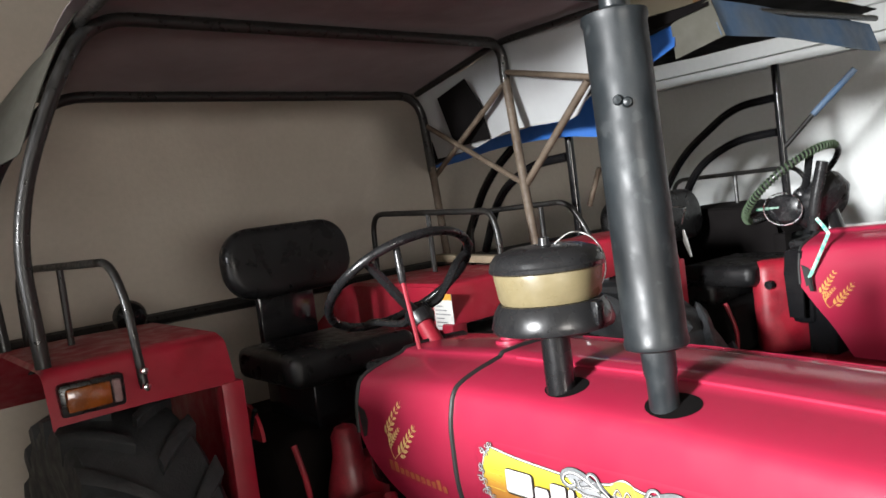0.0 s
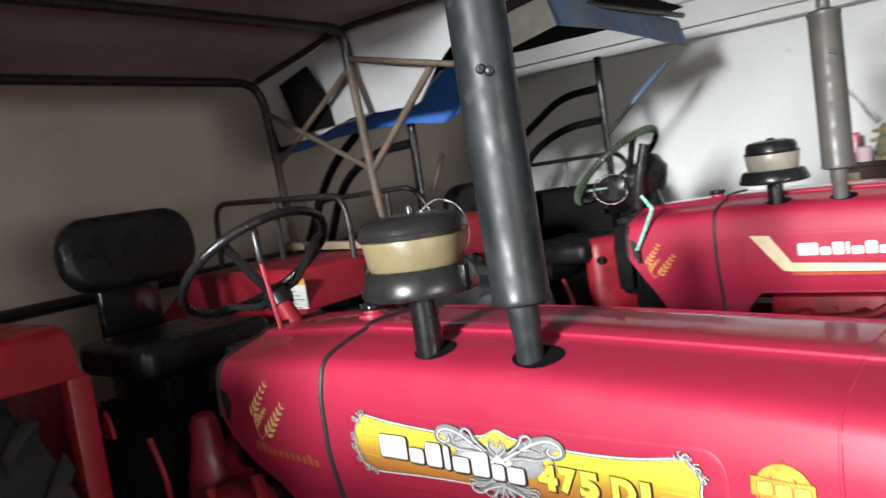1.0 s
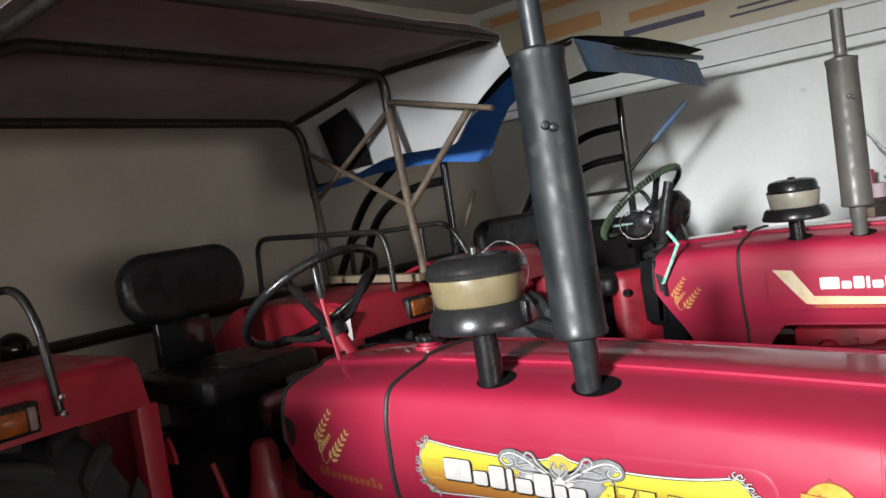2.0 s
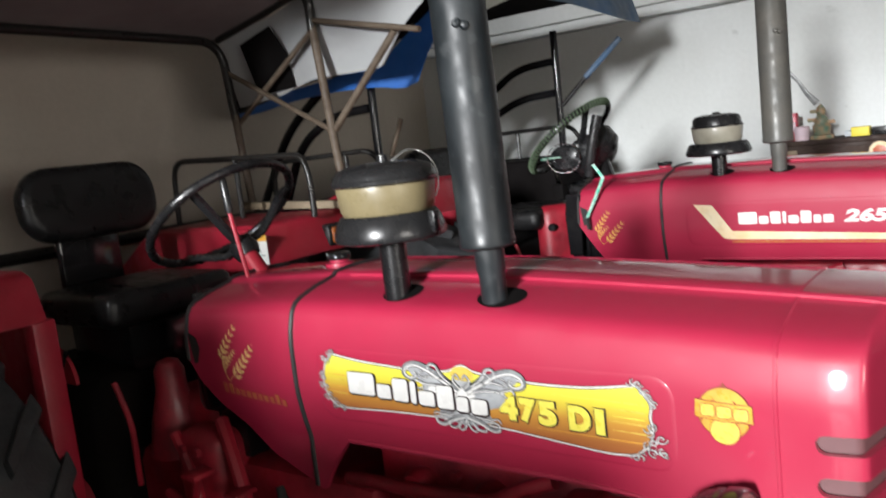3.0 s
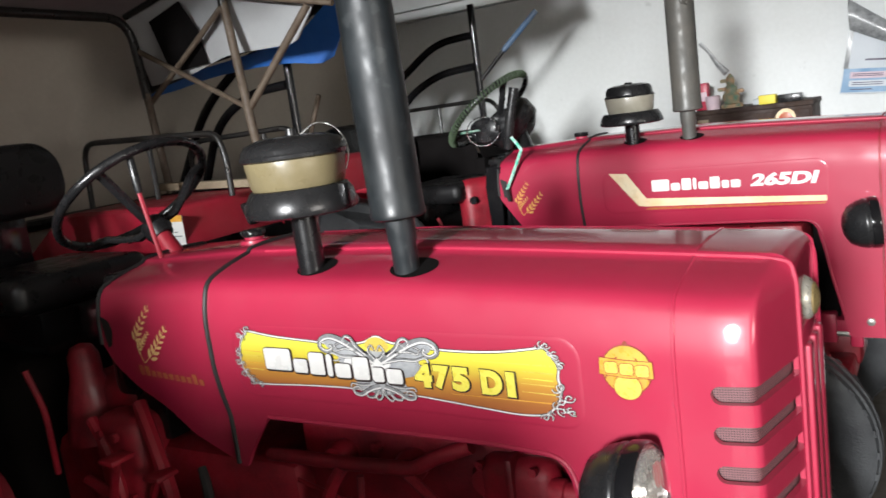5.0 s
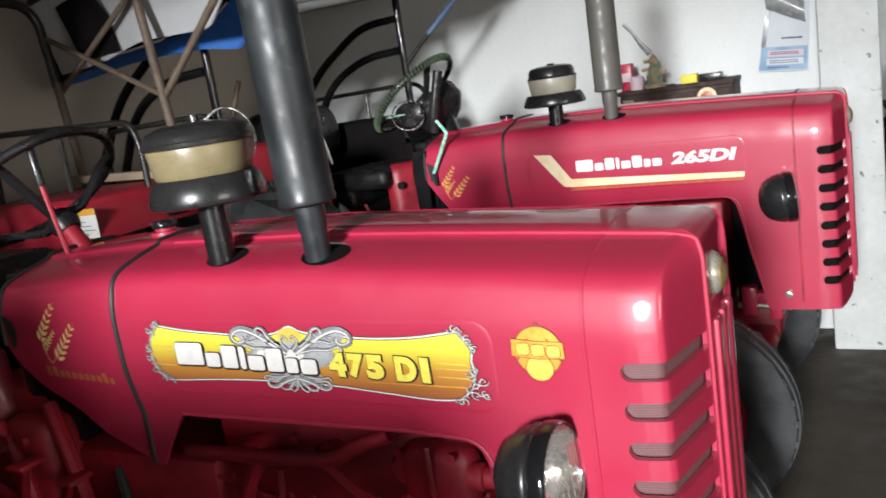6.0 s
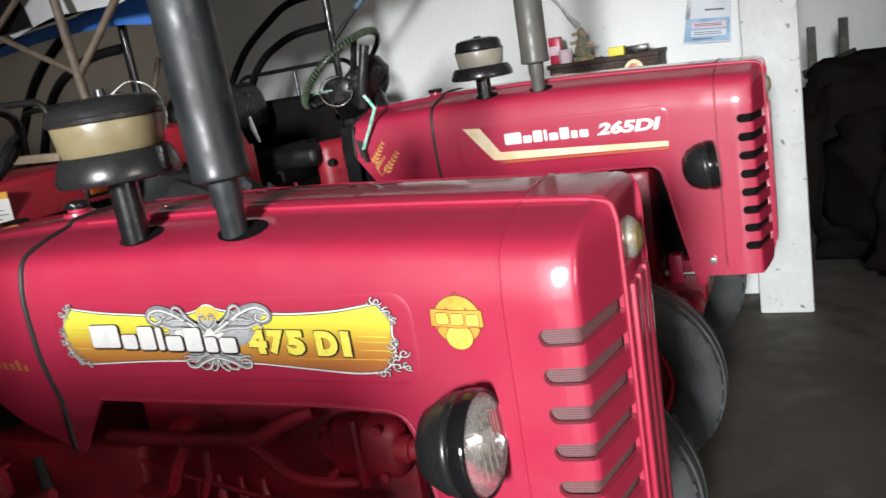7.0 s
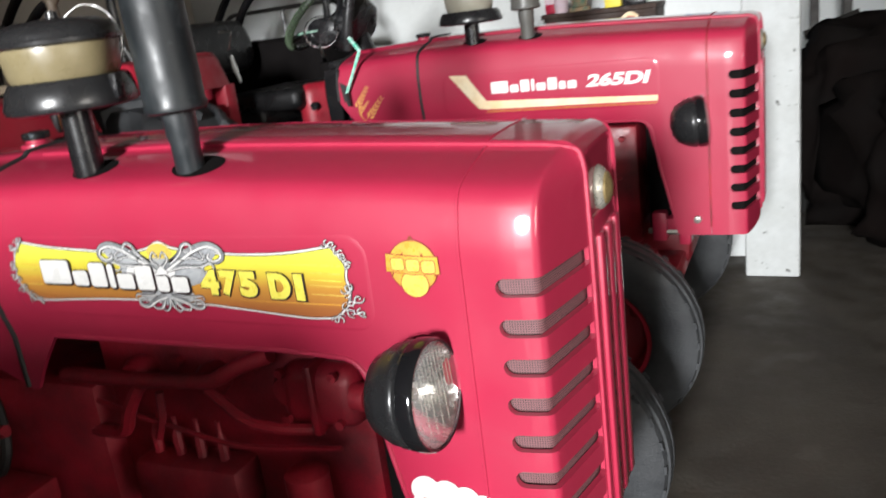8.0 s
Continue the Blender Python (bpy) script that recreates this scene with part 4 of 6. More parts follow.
        part("link_arm", tube(rounded([(0.16, -0.30, 0.80), (0.42, -0.31, 0.735), (0.66, -0.29, 0.80)], 0.08), 0.015, 8), RED_ENGINE, block)
        for k in range(5):
            part("casting_bolt", lathe([(0.013, 0), (0.013, 0.014), (0.001, 0.014)], pose(0.235 + 0.032 * k, -0.30, 0.775 + 0.17 * (k % 2), 90), 6), RED_ENGINE, block)
        part("lever_quadrant", plate([(-0.27 + 0.10 * math.cos(a), 1.10 + 0.11 * math.sin(a)) for a in [math.pi * k / 14 for k in range(15)]], -0.33, 0.012), RED_ENGINE, block)
    part("gear_lever", tube(rounded([(0.10, 0.03, 0.86), (0.08, 0.03, 1.05), (0.0, 0.06, 1.22)], 0.08), 0.009, 8), BLACK, block)
    part("lever_knob", lathe([(0.001, -0.02), (0.018, -0.012), (0.02, 0.008), (0.001, 0.024)], pose(0.0, 0.06, 1.23), 12), PLASTIC, block)
    part("hydraulic_lever", tube(rounded([(-0.30, -0.33, 0.95), (-0.26, -0.34, 1.10), (-0.20, -0.34, 1.20)], 0.05), 0.008, 8), BLACK, block)
    part("side_lever", tube(rounded([(0.02, -0.30, 0.80), (0.06, -0.32, 1.00), (0.02, -0.33, 1.12)], 0.05), 0.009, 8), RED_ENGINE, block)
    part("fuel_tank_bracket", box(0.30, 0.42, -0.20, 0.20, 0.90, 1.30, 0.01), BLACK, block)
    part("hose", tube(rounded([(0.55, -0.22, 0.85), (0.62, -0.27, 0.72), (0.50, -0.27, 0.60), (0.30, -0.25, 0.55)], 0.08), 0.014, 8), RUBBER_DARK, block)
    part("brake_rod", tube([(0.40, -0.29, 0.58), (-0.20, -0.33, 0.62)], 0.007, 6), STEEL, block)
    return block


def bonnet(tr, xf, slot_count, slot_top, slot_pitch, slot_len):
    """Bonnet in three skins: rear cowl, main cover and slotted front shroud."""
    near = slot_len < 1.905
    seam, base = (0.742, 0.62) if near else (0.715, 0.594)

    def low_front(x):
        r = 0.032
        return base + r - math.sqrt(max(0.0, r * r - max(0.0, x - (xf - r)) ** 2))

    def low_rear(x):
        return along(x, ((0.335, 1.21), (0.37, 1.15), (0.43, 1.085), (0.495, 1.040), (0.60, 0.965), (0.75, 0.905)) if near else ((0.335, 1.20), (0.345, 1.185), (0.40, 1.09), (0.507, 0.915), (0.75, 0.905)))

    def low_main(x):
        if x < 0.867:
            return 0.90 + 0.135 * max(0.0, (x - 0.772) / 0.095) ** 0.8
        if x > 1.63:
            return max(base, 0.985 - 4.5 * (x - 1.63))
        if x > 1.57:
            return 1.035 - 0.05 * (1 - math.sqrt(max(0.0, 1 - ((x - 1.57) / 0.06) ** 2)))
        return 1.035

    cowl = hood_skin(0.335, seam - 0.006, 3.0, low_rear, 24)
    thicken(cowl, 0.010)
    hood = part("rear_cowl", cowl, RED, tr, "glossy red rear cowl over the fuel tank")
    main = hood_skin(seam + 0.006, 1.8375, 3.0, low_main, 110)
    thicken(main, 0.010)
    cover = part("bonnet_cover", main, RED, tr, "glossy crimson bonnet")
    # rubber strip in the gap between the two covers
    half = hood_section(seam, 3.0, 0.905)
    line = [(seam, y * 1.002, z + 0.001) for y, z in half] + [(seam, -y * 1.002, z + 0.001) for y, z in half[-2::-1]]
    part("rubber_seal", tube(line, 0.0066, 8), RUBBER_DARK, tr, "black rubber sealing strip")
    half = hood_section(0.338, 3.0, 1.21)
    part("cowl_trim", tube([(0.333, y * 1.003, z + 0.002) for y, z in half] + [(0.333, -y * 1.003, z + 0.002) for y, z in half[-2::-1]], 0.006, 8), RUBBER_DARK, tr, "black rubber edging")
    front = hood_skin(1.839, xf, xf, low_front, 40, cap=True)
    half = hood_section(1.838, 3.0, 0.625)
    part("seam_strip", tube([(1.838, y * 0.996, z - 0.001) for y, z in half] + [(1.838, -y * 0.996, z - 0.001) for y, z in half[-2::-1]], 0.0042, 6), RED if near else RED_ENGINE, tr)
    shroud = part("front_shroud", front, RED, tr, "red front shroud with ventilation slots")
    sol = shroud.modifiers.new("shell", "SOLIDIFY")
    sol.thickness, sol.offset = 0.012, -1
    cut = bmesh.new()
    for s in (-1, 1):
        for k in range(slot_count):
            z = slot_top - slot_pitch * k
            b = bmesh.new()
            out = rrect(slot_len, xf + 0.05, z - 0.0155, z + 0.0155, 0.0154, 5)
            f = [b.verts.new((px, s * 0.096, pz)) for px, pz in out]
            e = [b.verts.new((px, s * 0.36, pz)) for px, pz in out]
            b.faces.new(f)
            b.faces.new(e[::-1])
            for i in range(len(out)):
                j = (i + 1) % len(out)
                b.faces.new((f[i], e[i], e[j], f[j]))
            bmesh.ops.recalc_face_normals(b, faces=b.faces)
            me = bpy.data.meshes.new("slot")
            b.to_mesh(me)
            b.free()
            cut.from_mesh(me)
            bpy.data.meshes.remove(me)
    me = bpy.data.meshes.new("cutter")
    cut.to_mesh(me)
    cut.free()
    cutter = new("cutter", me)
    cutter.parent = tr
    bpy.context.view_layer.update()
    boo = shroud.modifiers.new("slots", "BOOLEAN")
    boo.operation, boo.solver, boo.object = "DIFFERENCE", "EXACT", cutter
    evaluated(shroud)
    bpy.data.objects.remove(cutter)
    bpy.data.meshes.remove(me)
    # mesh screen behind the slots; the far one plain black, the interior's shade put into its colour
    line = rounded([(1.87, -0.2695, 0), (xf - 0.0455, -0.2585, 0), (xf - 0.0145, -0.11, 0), (xf - 0.0145, 0.11, 0), (xf - 0.0455, 0.2585, 0), (1.87, 0.2695, 0)], 0.012, 5)
    scr = grid([[(p.x, p.y, z) for p in line] for z in (0.66, 0.95, 1.24)])
    part("screen", scr, SCREEN if near else DARK_CLOTH_SHADE, shroud, "wire-mesh screen, plain near-black on the far tractor for the dark inside")
    # centre column of the grille
    col = bmesh.new()
    box(xf - 0.012, xf + 0.006, -0.090, 0.090, 0.64, 1.235, 0.005, col, seg=3)
    part("grille_column", col, RED, shroud)
    for k in range(3):
        y = -0.060 + 0.060 * k
        part("grille_rib", box(xf + 0.002, xf + 0.015, y - 0.016, y + 0.016, 0.66, 1.20, 0.006), RED, shroud)
    for k in range(14):
        z = 0.68 + 0.038 * k
        part("grille_bar", box(xf, xf + 0.008, -0.072, 0.072, z - 0.006, z + 0.006, 0.003), BLACK, shroud)
    part("badge", lathe([(0.001, 0.024), (0.022, 0.021), (0.036, 0.012), (0.043, 0.0), (0.043, -0.02), (0.001, -0.03)], pose(xf - 0.002, -0.012, 1.268, 0, 90, 0), 28), BADGE_SILVER, shroud, "round silver and gold badge")
    part("badge_emblem", lathe([(0.001, 0.0265), (0.014, 0.0255), (0.028, 0.0195), (0.030, 0.015)], pose(xf - 0.002, -0.012, 1.268, 0, 90, 0), 24), BADGE_GOLD, shroud)
    # raised crease along each top edge
    for s in (-1, 1):
        pts = []
        for k in range(30):
            px = 0.80 + (xf - 0.015 - 0.80) * k / 29
            sec = hood_section(px, xf, 0.9)
            f = sec[-4]
            pts.append((px, s * abs(f[0]), f[1] + 0.0005))
        part("bonnet_bead", tube(pts, 0.0045, 6), RED, cover)
        top = Vector(pts[-1])
        down = [top, top + Vector((0.010, -s * 0.002, -0.006)), Vector((xf + 0.002, s * 0.106, top.z - 0.035)), Vector((xf + 0.003, s * 0.104, 1.20)), Vector((xf + 0.003, s * 0.102, 0.66))]
        part("front_bead", tube(rounded(down, 0.02, 4), 0.0048, 6), RED, shroud)
    # embossed frame of the side panel, each side
    for s in (-1, 1):
        rings = []
        for inset, lift in ((0.0, -0.0008), (0.003, 0.0001), (0.006, 0.0008), (0.010, 0.0010), (0.020, 0.0010), (0.040, 0.0010), (0.060, 0.0010), (0.075, 0.0010), (0.0885, 0.0010)):
            ring = rrect(0.815 + inset, 1.676 - inset, 1.090 + inset, 1.268 - inset, max(0.0005, 0.046 - inset), 8)
            rings.append([(px, s * (lift - side_y(px, pz)), pz) for px, pz in [(ax + (bx - ax) * k / 6, az + (bz - az) * k / 6) for (ax, az), (bx, bz) in zip(ring, ring[1:] + ring[:1]) for k in range(6)]])
        part("raised_panel", grid([r + r[:1] for r in rings]), RED, cover)
        arch = [(p.x, s * (-side_y(p.x, p.z) - 0.0005), p.z) for p in rounded([(0.87, 0, 1.037), (1.10, 0, 1.037), (1.40, 0, 1.037), (1.633, 0, 1.037), (1.660, 0, 0.858), (1.702, 0, 0.68)], 0.055, 6)]
        part("edge_bead", tube(arch, 0.0055, 8), RED, cover)
        part("vent_cover", plate([(0.345, 1.275), (0.375, 1.262), (0.385, 1.235), (0.372, 1.196), (0.358, 1.19)], -0.2855 if s < 0 else 0.2870, 0.0015), RUBBER_DARK, hood, "small black vent")
    cap_at = (0.655, 0.0, 1.408) if near else (0.632, 0.0, 1.398)
    part("filler_neck", lathe([(0.040, -0.012), (0.038, 0.004), (0.026, 0.006), (0.026, 0.016), (0.020, 0.016)], pose(*cap_at), 20), RED, hood)
    cap = lathe([(0.024, 0.012), (0.0295, 0.013), (0.030, 0.016), (0.030, 0.026), (0.027, 0.030), (0.016, 0.031), (0.014, 0.028), (0.001, 0.028)], pose(*cap_at), 20)
    for k in range(10):
        a = 2 * math.pi * k / 10
        box(0.026, 0.032, -0.003, 0.003, 0.016, 0.029, 0.001, cap, pose(*cap_at) @ pose(0, 0, 0, 0, 0, math.degrees(a)))
    part("filler_cap", cap, BLACK, hood, "small black notched fuel filler cap")
    return hood, cover, shroud


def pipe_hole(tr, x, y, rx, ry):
    """Black oval patch laid on the bonnet's skin, painting the shade inside a pipe's opening."""
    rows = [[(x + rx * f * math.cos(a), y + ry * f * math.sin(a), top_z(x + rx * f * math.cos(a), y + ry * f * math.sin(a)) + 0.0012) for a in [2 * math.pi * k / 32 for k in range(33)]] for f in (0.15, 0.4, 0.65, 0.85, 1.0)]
    part("pipe_opening_shade", grid(rows), DARK_CLOTH_SHADE, tr, "black oval patch for the shaded opening round the pipe")


def seat(tr, x, z, half, shift):
    pad = box(-0.045, 0.045, -half, half, -0.13, 0.13, 0.0)
    bmesh.ops.bevel(pad, geom=[e for e in pad.edges if abs((e.verts[0].co - e.verts[1].co).x) > 0.01], offset=0.112, segments=8, affect="EDGES", profile=0.5)
    bmesh.ops.bevel(pad, geom=[e for e in pad.edges if abs((e.verts[0].co - e.verts[1].co).x) < 0.01], offset=0.036, segments=4, affect="EDGES", profile=0.5)
    bmesh.ops.transform(pad, matrix=pose(x - 0.20, shift, z + 0.33, 0, -8, 0), verts=pad.verts)
    cush = box(x - 0.18, x + 0.26, -0.24, 0.24, z - 0.06, z + 0.05, 0.035, seg=4)
    s = part("seat", cush, VINYL, tr, "black vinyl driver's seat")
    part("backrest", pad, VINYL, s, "thick black padded backrest")
    part("back_bracket", box(x - 0.24, x - 0.20, -0.115, 0.115, z - 0.02, z + 0.30, 0.012), BLACK, s)
    part("seat_base", box(x - 0.16, x + 0.20, -0.15, 0.15, z - 0.34, z - 0.06, 0.02), BLACK, s)
    part("seat_spring", tube([(x + 0.05, 0.1 * math.cos(k * 0.7), z - 0.40 + 0.01 * k) for k in range(9)], 0.006, 6), STEEL, s)


def tractor(at, label, model):
    near = model == "a"
    tr = thing("tractor", at, label, "tractor", "parked tractors")
    xf, lift = 2.0, at[2]
    hood, cover, shroud = bonnet(tr, xf, 8, 1.178 if near else 1.18, 0.068, 1.893 if near else 1.909)
    ax = -0.35
    for s in (-1, 1):
        rr, rf = 0.66 + lift * 0.6, 0.36 + lift * 0.3
        tyre("rear_wheel", tr, (ax, s * 0.735, rr - lift), rr, 0.34, 0.36, 20, "large rear wheel with a lugged tyre")
        tyre("front_wheel", tr, (1.65 if near else 1.46, s * 0.60, rf - lift), rf, 0.17, 0.205, 0, "front wheel with a dusty ribbed tyre")
        headlamp(tr, (1.775, s * 0.362, 1.026) if near else (1.800, s * 0.362, 1.035), s, 1 if near else -11)
        # shade of the lamp's recess, put on as a flat disc of darker red
        cx, cz = (1.745, 1.030) if near else (1.765, 1.040)
        hole = [(cx + 0.056 * math.cos(a), cz + 0.056 * math.sin(a)) for a in [2 * math.pi * k / 32 for k in range(32)]]
        part("lamp_recess_shade", plate(hole, s * 0.2850 if s < 0 else 0.2865, 0.0015), RED_ENGINE, cover, "flat dark red disc for the shaded recess behind the headlamp")
        if near:
            fender(tr, s, ax - 0.22, s > 0, True)
        else:
            # far left mudguard is near-black: its deep shade put into the colour
            fender(tr, s, ax - 0.22, False, False, 0.475 if s > 0 else 0.21, 1.635 if s > 0 else 1.625, DARK_CLOTH_SHADE if s > 0 else None, s < 0)
    engine(tr, near)
    seat(tr, -0.36, 1.30, 0.255, 0.022) if near else seat(tr, -0.36, 1.135, 0.36, 0.0)
    part("dash_panel", box(0.24, 0.345, -0.22, 0.22, 1.02, 1.335, 0.03), BLACK, tr, "black instrument cowl")
    part("dash_hood", box(0.24, 0.40, -0.19, 0.19, 1.325, 1.36, 0.015), PLASTIC, tr)
    if near:
        steering_wheel(tr, (0.195, 0, 1.555), 38, 0.230, -53, 0.112, RED_DUSTY)
        lamp_at = pose(-0.95, -0.455, 1.485, 0, -90, 0)
        work_lamp = part("work_lamp", lathe([(0.001, -0.05), (0.03, -0.046), (0.052, -0.028), (0.062, 0.0), (0.063, 0.012), (0.056, 0.016)], lamp_at, 24), BLACK, tr, "round black rear work lamp")
        part("lamp_lens", lathe([(0.056, 0.014), (0.03, 0.022), (0.001, 0.025)], lamp_at, 24), GUNMETAL, work_lamp)
        part("lamp_stalk", tube([(-0.945, -0.455, 1.44), (-0.945, -0.46, 1.30)], 0.010, 8), BLACK, work_lamp)
        throttle = part("throttle_lever", tube([(0.400, -0.10, 1.36), (0.387, -0.10, 1.424), (0.354, -0.10, 1.577)], 0.0065, 8), RED_DUSTY, tr, "dull red throttle lever")
        part("grip", tube([(0.356, -0.10, 1.568), (0.354, -0.10, 1.577), (0.345, -0.10, 1.665), (0.344, -0.10, 1.673)], [0.009, 0.0115, 0.0105, 0.007], 10), CAP_PLASTIC, throttle, "black rubber lever grip")
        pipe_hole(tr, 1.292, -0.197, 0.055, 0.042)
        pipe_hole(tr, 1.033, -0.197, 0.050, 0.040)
        muffler(tr, 1.28, -0.205, 1.365, MUFFLER, lean=-1.5)
        precleaner(tr, 1.025, -0.205, 1.37, BOWL, 1.23, 1.03, True, 1.23)
    else:
        steering_wheel(tr, (0.178, 0, 1.578), 40, 0.232, 93, 0.055, BLACK)
        # near-black block added for the shade below the seat, hiding red behind it
        part("seat_dark_block", box(-0.50, 0.0, -0.25, 0.25, 0.86, 1.09, 0.05, seg=3), DARK_CLOTH_SHADE, tr, "added near-black block for the dark below the seat")
        part("front_cushion", box(-0.28, 0.09, -0.23, 0.23, 1.165, 1.262, 0.035, seg=4), VINYL, tr, "black vinyl cushion")
        part("column_cover", box(-0.06, 0.06, -0.15, 0.13, 0.86, 1.27, 0.05, m=pose(0.14, -0.03, 0, 0, 0, -38), seg=4), RED_ENGINE, tr, "dusty red steering column cover")
        part("cover_knob", lathe([(0.001, 0.03), (0.018, 0.028), (0.02, 0.01), (0.012, 0.0), (0.001, 0.0)], pose(0.125, -0.14, 1.17, 90), 12), PLASTIC, tr)
        drum = pose(0.300, -0.03, 1.510, 0, -52, 0) @ Matrix.Diagonal((1.28, 1.28, 1.1, 1))
        part("dash_pod", lathe([(0.001, 0.022), (0.080, 0.022), (0.100, 0.014), (0.104, 0.0), (0.095, -0.05), (0.06, -0.08), (0.001, -0.08)], drum, 28), PLASTIC, tr, "round black instrument pod")
        part("pod_stalk", tube([(0.33, -0.02, 1.47), (0.36, -0.02, 1.30)], [0.04, 0.06], 12), BLACK, tr)
        part("pod_lever", tube(rounded([(0.345, -0.17, 1.40), (0.365, -0.18, 1.50), (0.408, -0.17, 1.665)], 0.05), [0.023] * 8 + [0.019], 10), CAP_PLASTIC, tr)
        part("dial", lathe([(0.001, 0.010), (0.070, 0.008), (0.082, 0.0), (0.078, -0.03), (0.040, -0.05), (0.001, -0.05)], pose(0.225, -0.150, 1.488, 90) @ Matrix.Diagonal((1, 0.72, 1, 1)), 28), PLASTIC, tr, "round black instrument dial")
        part("wire_loop", tube([(0.225 + 0.085 * math.cos(a), -0.17, 1.488 + 0.066 * math.sin(a)) for a in [2 * math.pi * k / 26 for k in range(26)]], 0.0028, 6, closed=True), CHROME, tr, "bent bright wire loop")
        part("back_wire", tube(rounded([(-0.174, -0.35, 1.543), (-0.111, -0.35, 1.538), (-0.139, -0.35, 1.463)], 0.01), 0.004, 6), CHROME, tr)
        part("back_strap", tube([(-0.135, -0.35, 1.44), (-0.128, -0.35, 1.39), (-0.108, -0.35, 1.322)], [0.006, 0.013, 0.006], 8, flat=0.3), MUFFLER_OLD, tr, "grey strap")
        part("dash_wedge", plate([(0.275, 1.330), (0.262, 1.24), (0.270, 1.06), (0.330, 1.06), (0.338, 1.20), (0.345, 1.327)], -0.262, 0.012), BLACK, tr, "black side cheek of the dash")
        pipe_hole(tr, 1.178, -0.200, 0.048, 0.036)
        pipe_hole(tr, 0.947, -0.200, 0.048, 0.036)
        muffler(tr, 1.17, -0.205, 1.365, MUFFLER_OLD, 0.56)
        precleaner(tr, 0.94, -0.205, 1.340, BOWL_GREY, 1.26, 0.87, False, 1.10)
    # markings
    y = -0.2855
    wheat(hood, 0.494 if near else 0.440, 1.155 if near else 1.105, None if near else FADED_WHEAT)
    if near:
        for k in range(11):
            tall = 0.027 if k in (0, 1, 9) else 0.017
            printed("faded_letter_bar", plate(rrect(0.464 + 0.0212 * k, 0.478 + 0.0212 * k, 1.122 - 0.0016 * k, 1.122 + tall - 0.0016 * k, 0.002, 2), y, 0.0006), FADED_GOLD, hood)
        outline = [tuple(p) for p in curve_through([(0.874, 1.250), (0.951, 1.240), (1.044, 1.234), (1.133, 1.230), (1.200, 1.236), (1.236, 1.250), (1.272, 1.238), (1.381, 1.229), (1.456, 1.228), (1.529, 1.232), (1.606, 1.243)], 4)]
        outline += [tuple(p) for p in curve_through([(1.620, 1.228), (1.629, 1.210), (1.626, 1.190), (1.630, 1.165), (1.622, 1.142)], 4)]
        outline += [tuple(p) for p in curve_through([(1.598, 1.120), (1.542, 1.116), (1.458, 1.122), (1.384, 1.129), (1.306, 1.135), (1.138, 1.139), (1.014, 1.136), (0.915, 1.131), (0.868, 1.131)], 4)]
        outline += [tuple(p) for p in curve_through([(0.850, 1.150), (0.842, 1.180), (0.846, 1.210), (0.854, 1.232)], 4)]
        printed("label_edge", plate(offset_outline(outline, 0.0062), y, 0.0003), DARK_FILM, cover)
        printed("label_border", plate(offset_outline(outline, 0.0048), y - 0.0004, 0.0004), WHITE_FILM, cover)
        printed("label_line", plate(offset_outline(outline, 0.0016), y - 0.0009, 0.0002), DARK_FILM, cover)
        printed("label_plate", plate(outline, y - 0.0012, 0.0004), LABEL_PLATE, cover, "yellow to orange printed label")
        for z, x0, x1, mat in ((1.214, 1.44, 1.622, YELLOW_FILM), (1.199, 1.56, 1.620, CREAM_YELLOW), (1.186, 1.56, 1.619, YELLOW_FILM), (1.176, 1.555, 1.621, CREAM_YELLOW), (1.160, 1.555, 1.622, CREAM_YELLOW), (1.143, 1.40, 1.612, GOLD_FILM),
                               (1.207, 0.852, 0.912, GOLD_FILM), (1.196, 0.852, 0.908, CREAM_YELLOW), (1.180, 0.850, 0.906, GOLD_FILM), (1.165, 0.852, 0.908, CREAM_YELLOW)):
            printed("label_stripe", plate([(x0, z), (x1, z - 0.003), (x1, z - 0.0005), (x0, z + 0.0006)], y - 0.0018, 0.0002), mat, cover)
        ys = y - 0.0022
        wing = [(1.233, 1.238), (1.252, 1.223), (1.278, 1.222), (1.306, 1.237), (1.341, 1.250), (1.368, 1.245), (1.362, 1.226), (1.336, 1.211), (1.331, 1.180), (1.291, 1.166), (1.300, 1.143), (1.262, 1.132), (1.235, 1.126)]
        body = [tuple(p) for p in curve_through(wing + [(2.466 - px, pz) for px, pz in wing[::-1]], 3)][:-1]
        printed("silver_burst", plate(body, ys, 0.0003), SILVER_FILM, cover, "printed silver burst behind the lettering")
        printed("sun_patch", plate([(1.236 + 0.030 * math.cos(a), 1.232 + (0.020 if math.sin(a) > 0 else 0.010) * math.sin(a)) for a in [2 * math.pi * k / 24 for k in range(24)]], ys - 0.0004, 0.0002), CREAM_YELLOW, cover)
        printed("white_glow", plate([(1.205 + 0.060 * math.cos(a), 1.196 + 0.016 * math.sin(a)) for a in [2 * math.pi * k / 24 for k in range(24)]], ys - 0.0007, 0.0002), WHITE_FILM, cover)
        scale, ya = (0.00139, 0.00112), ys - 0.0012
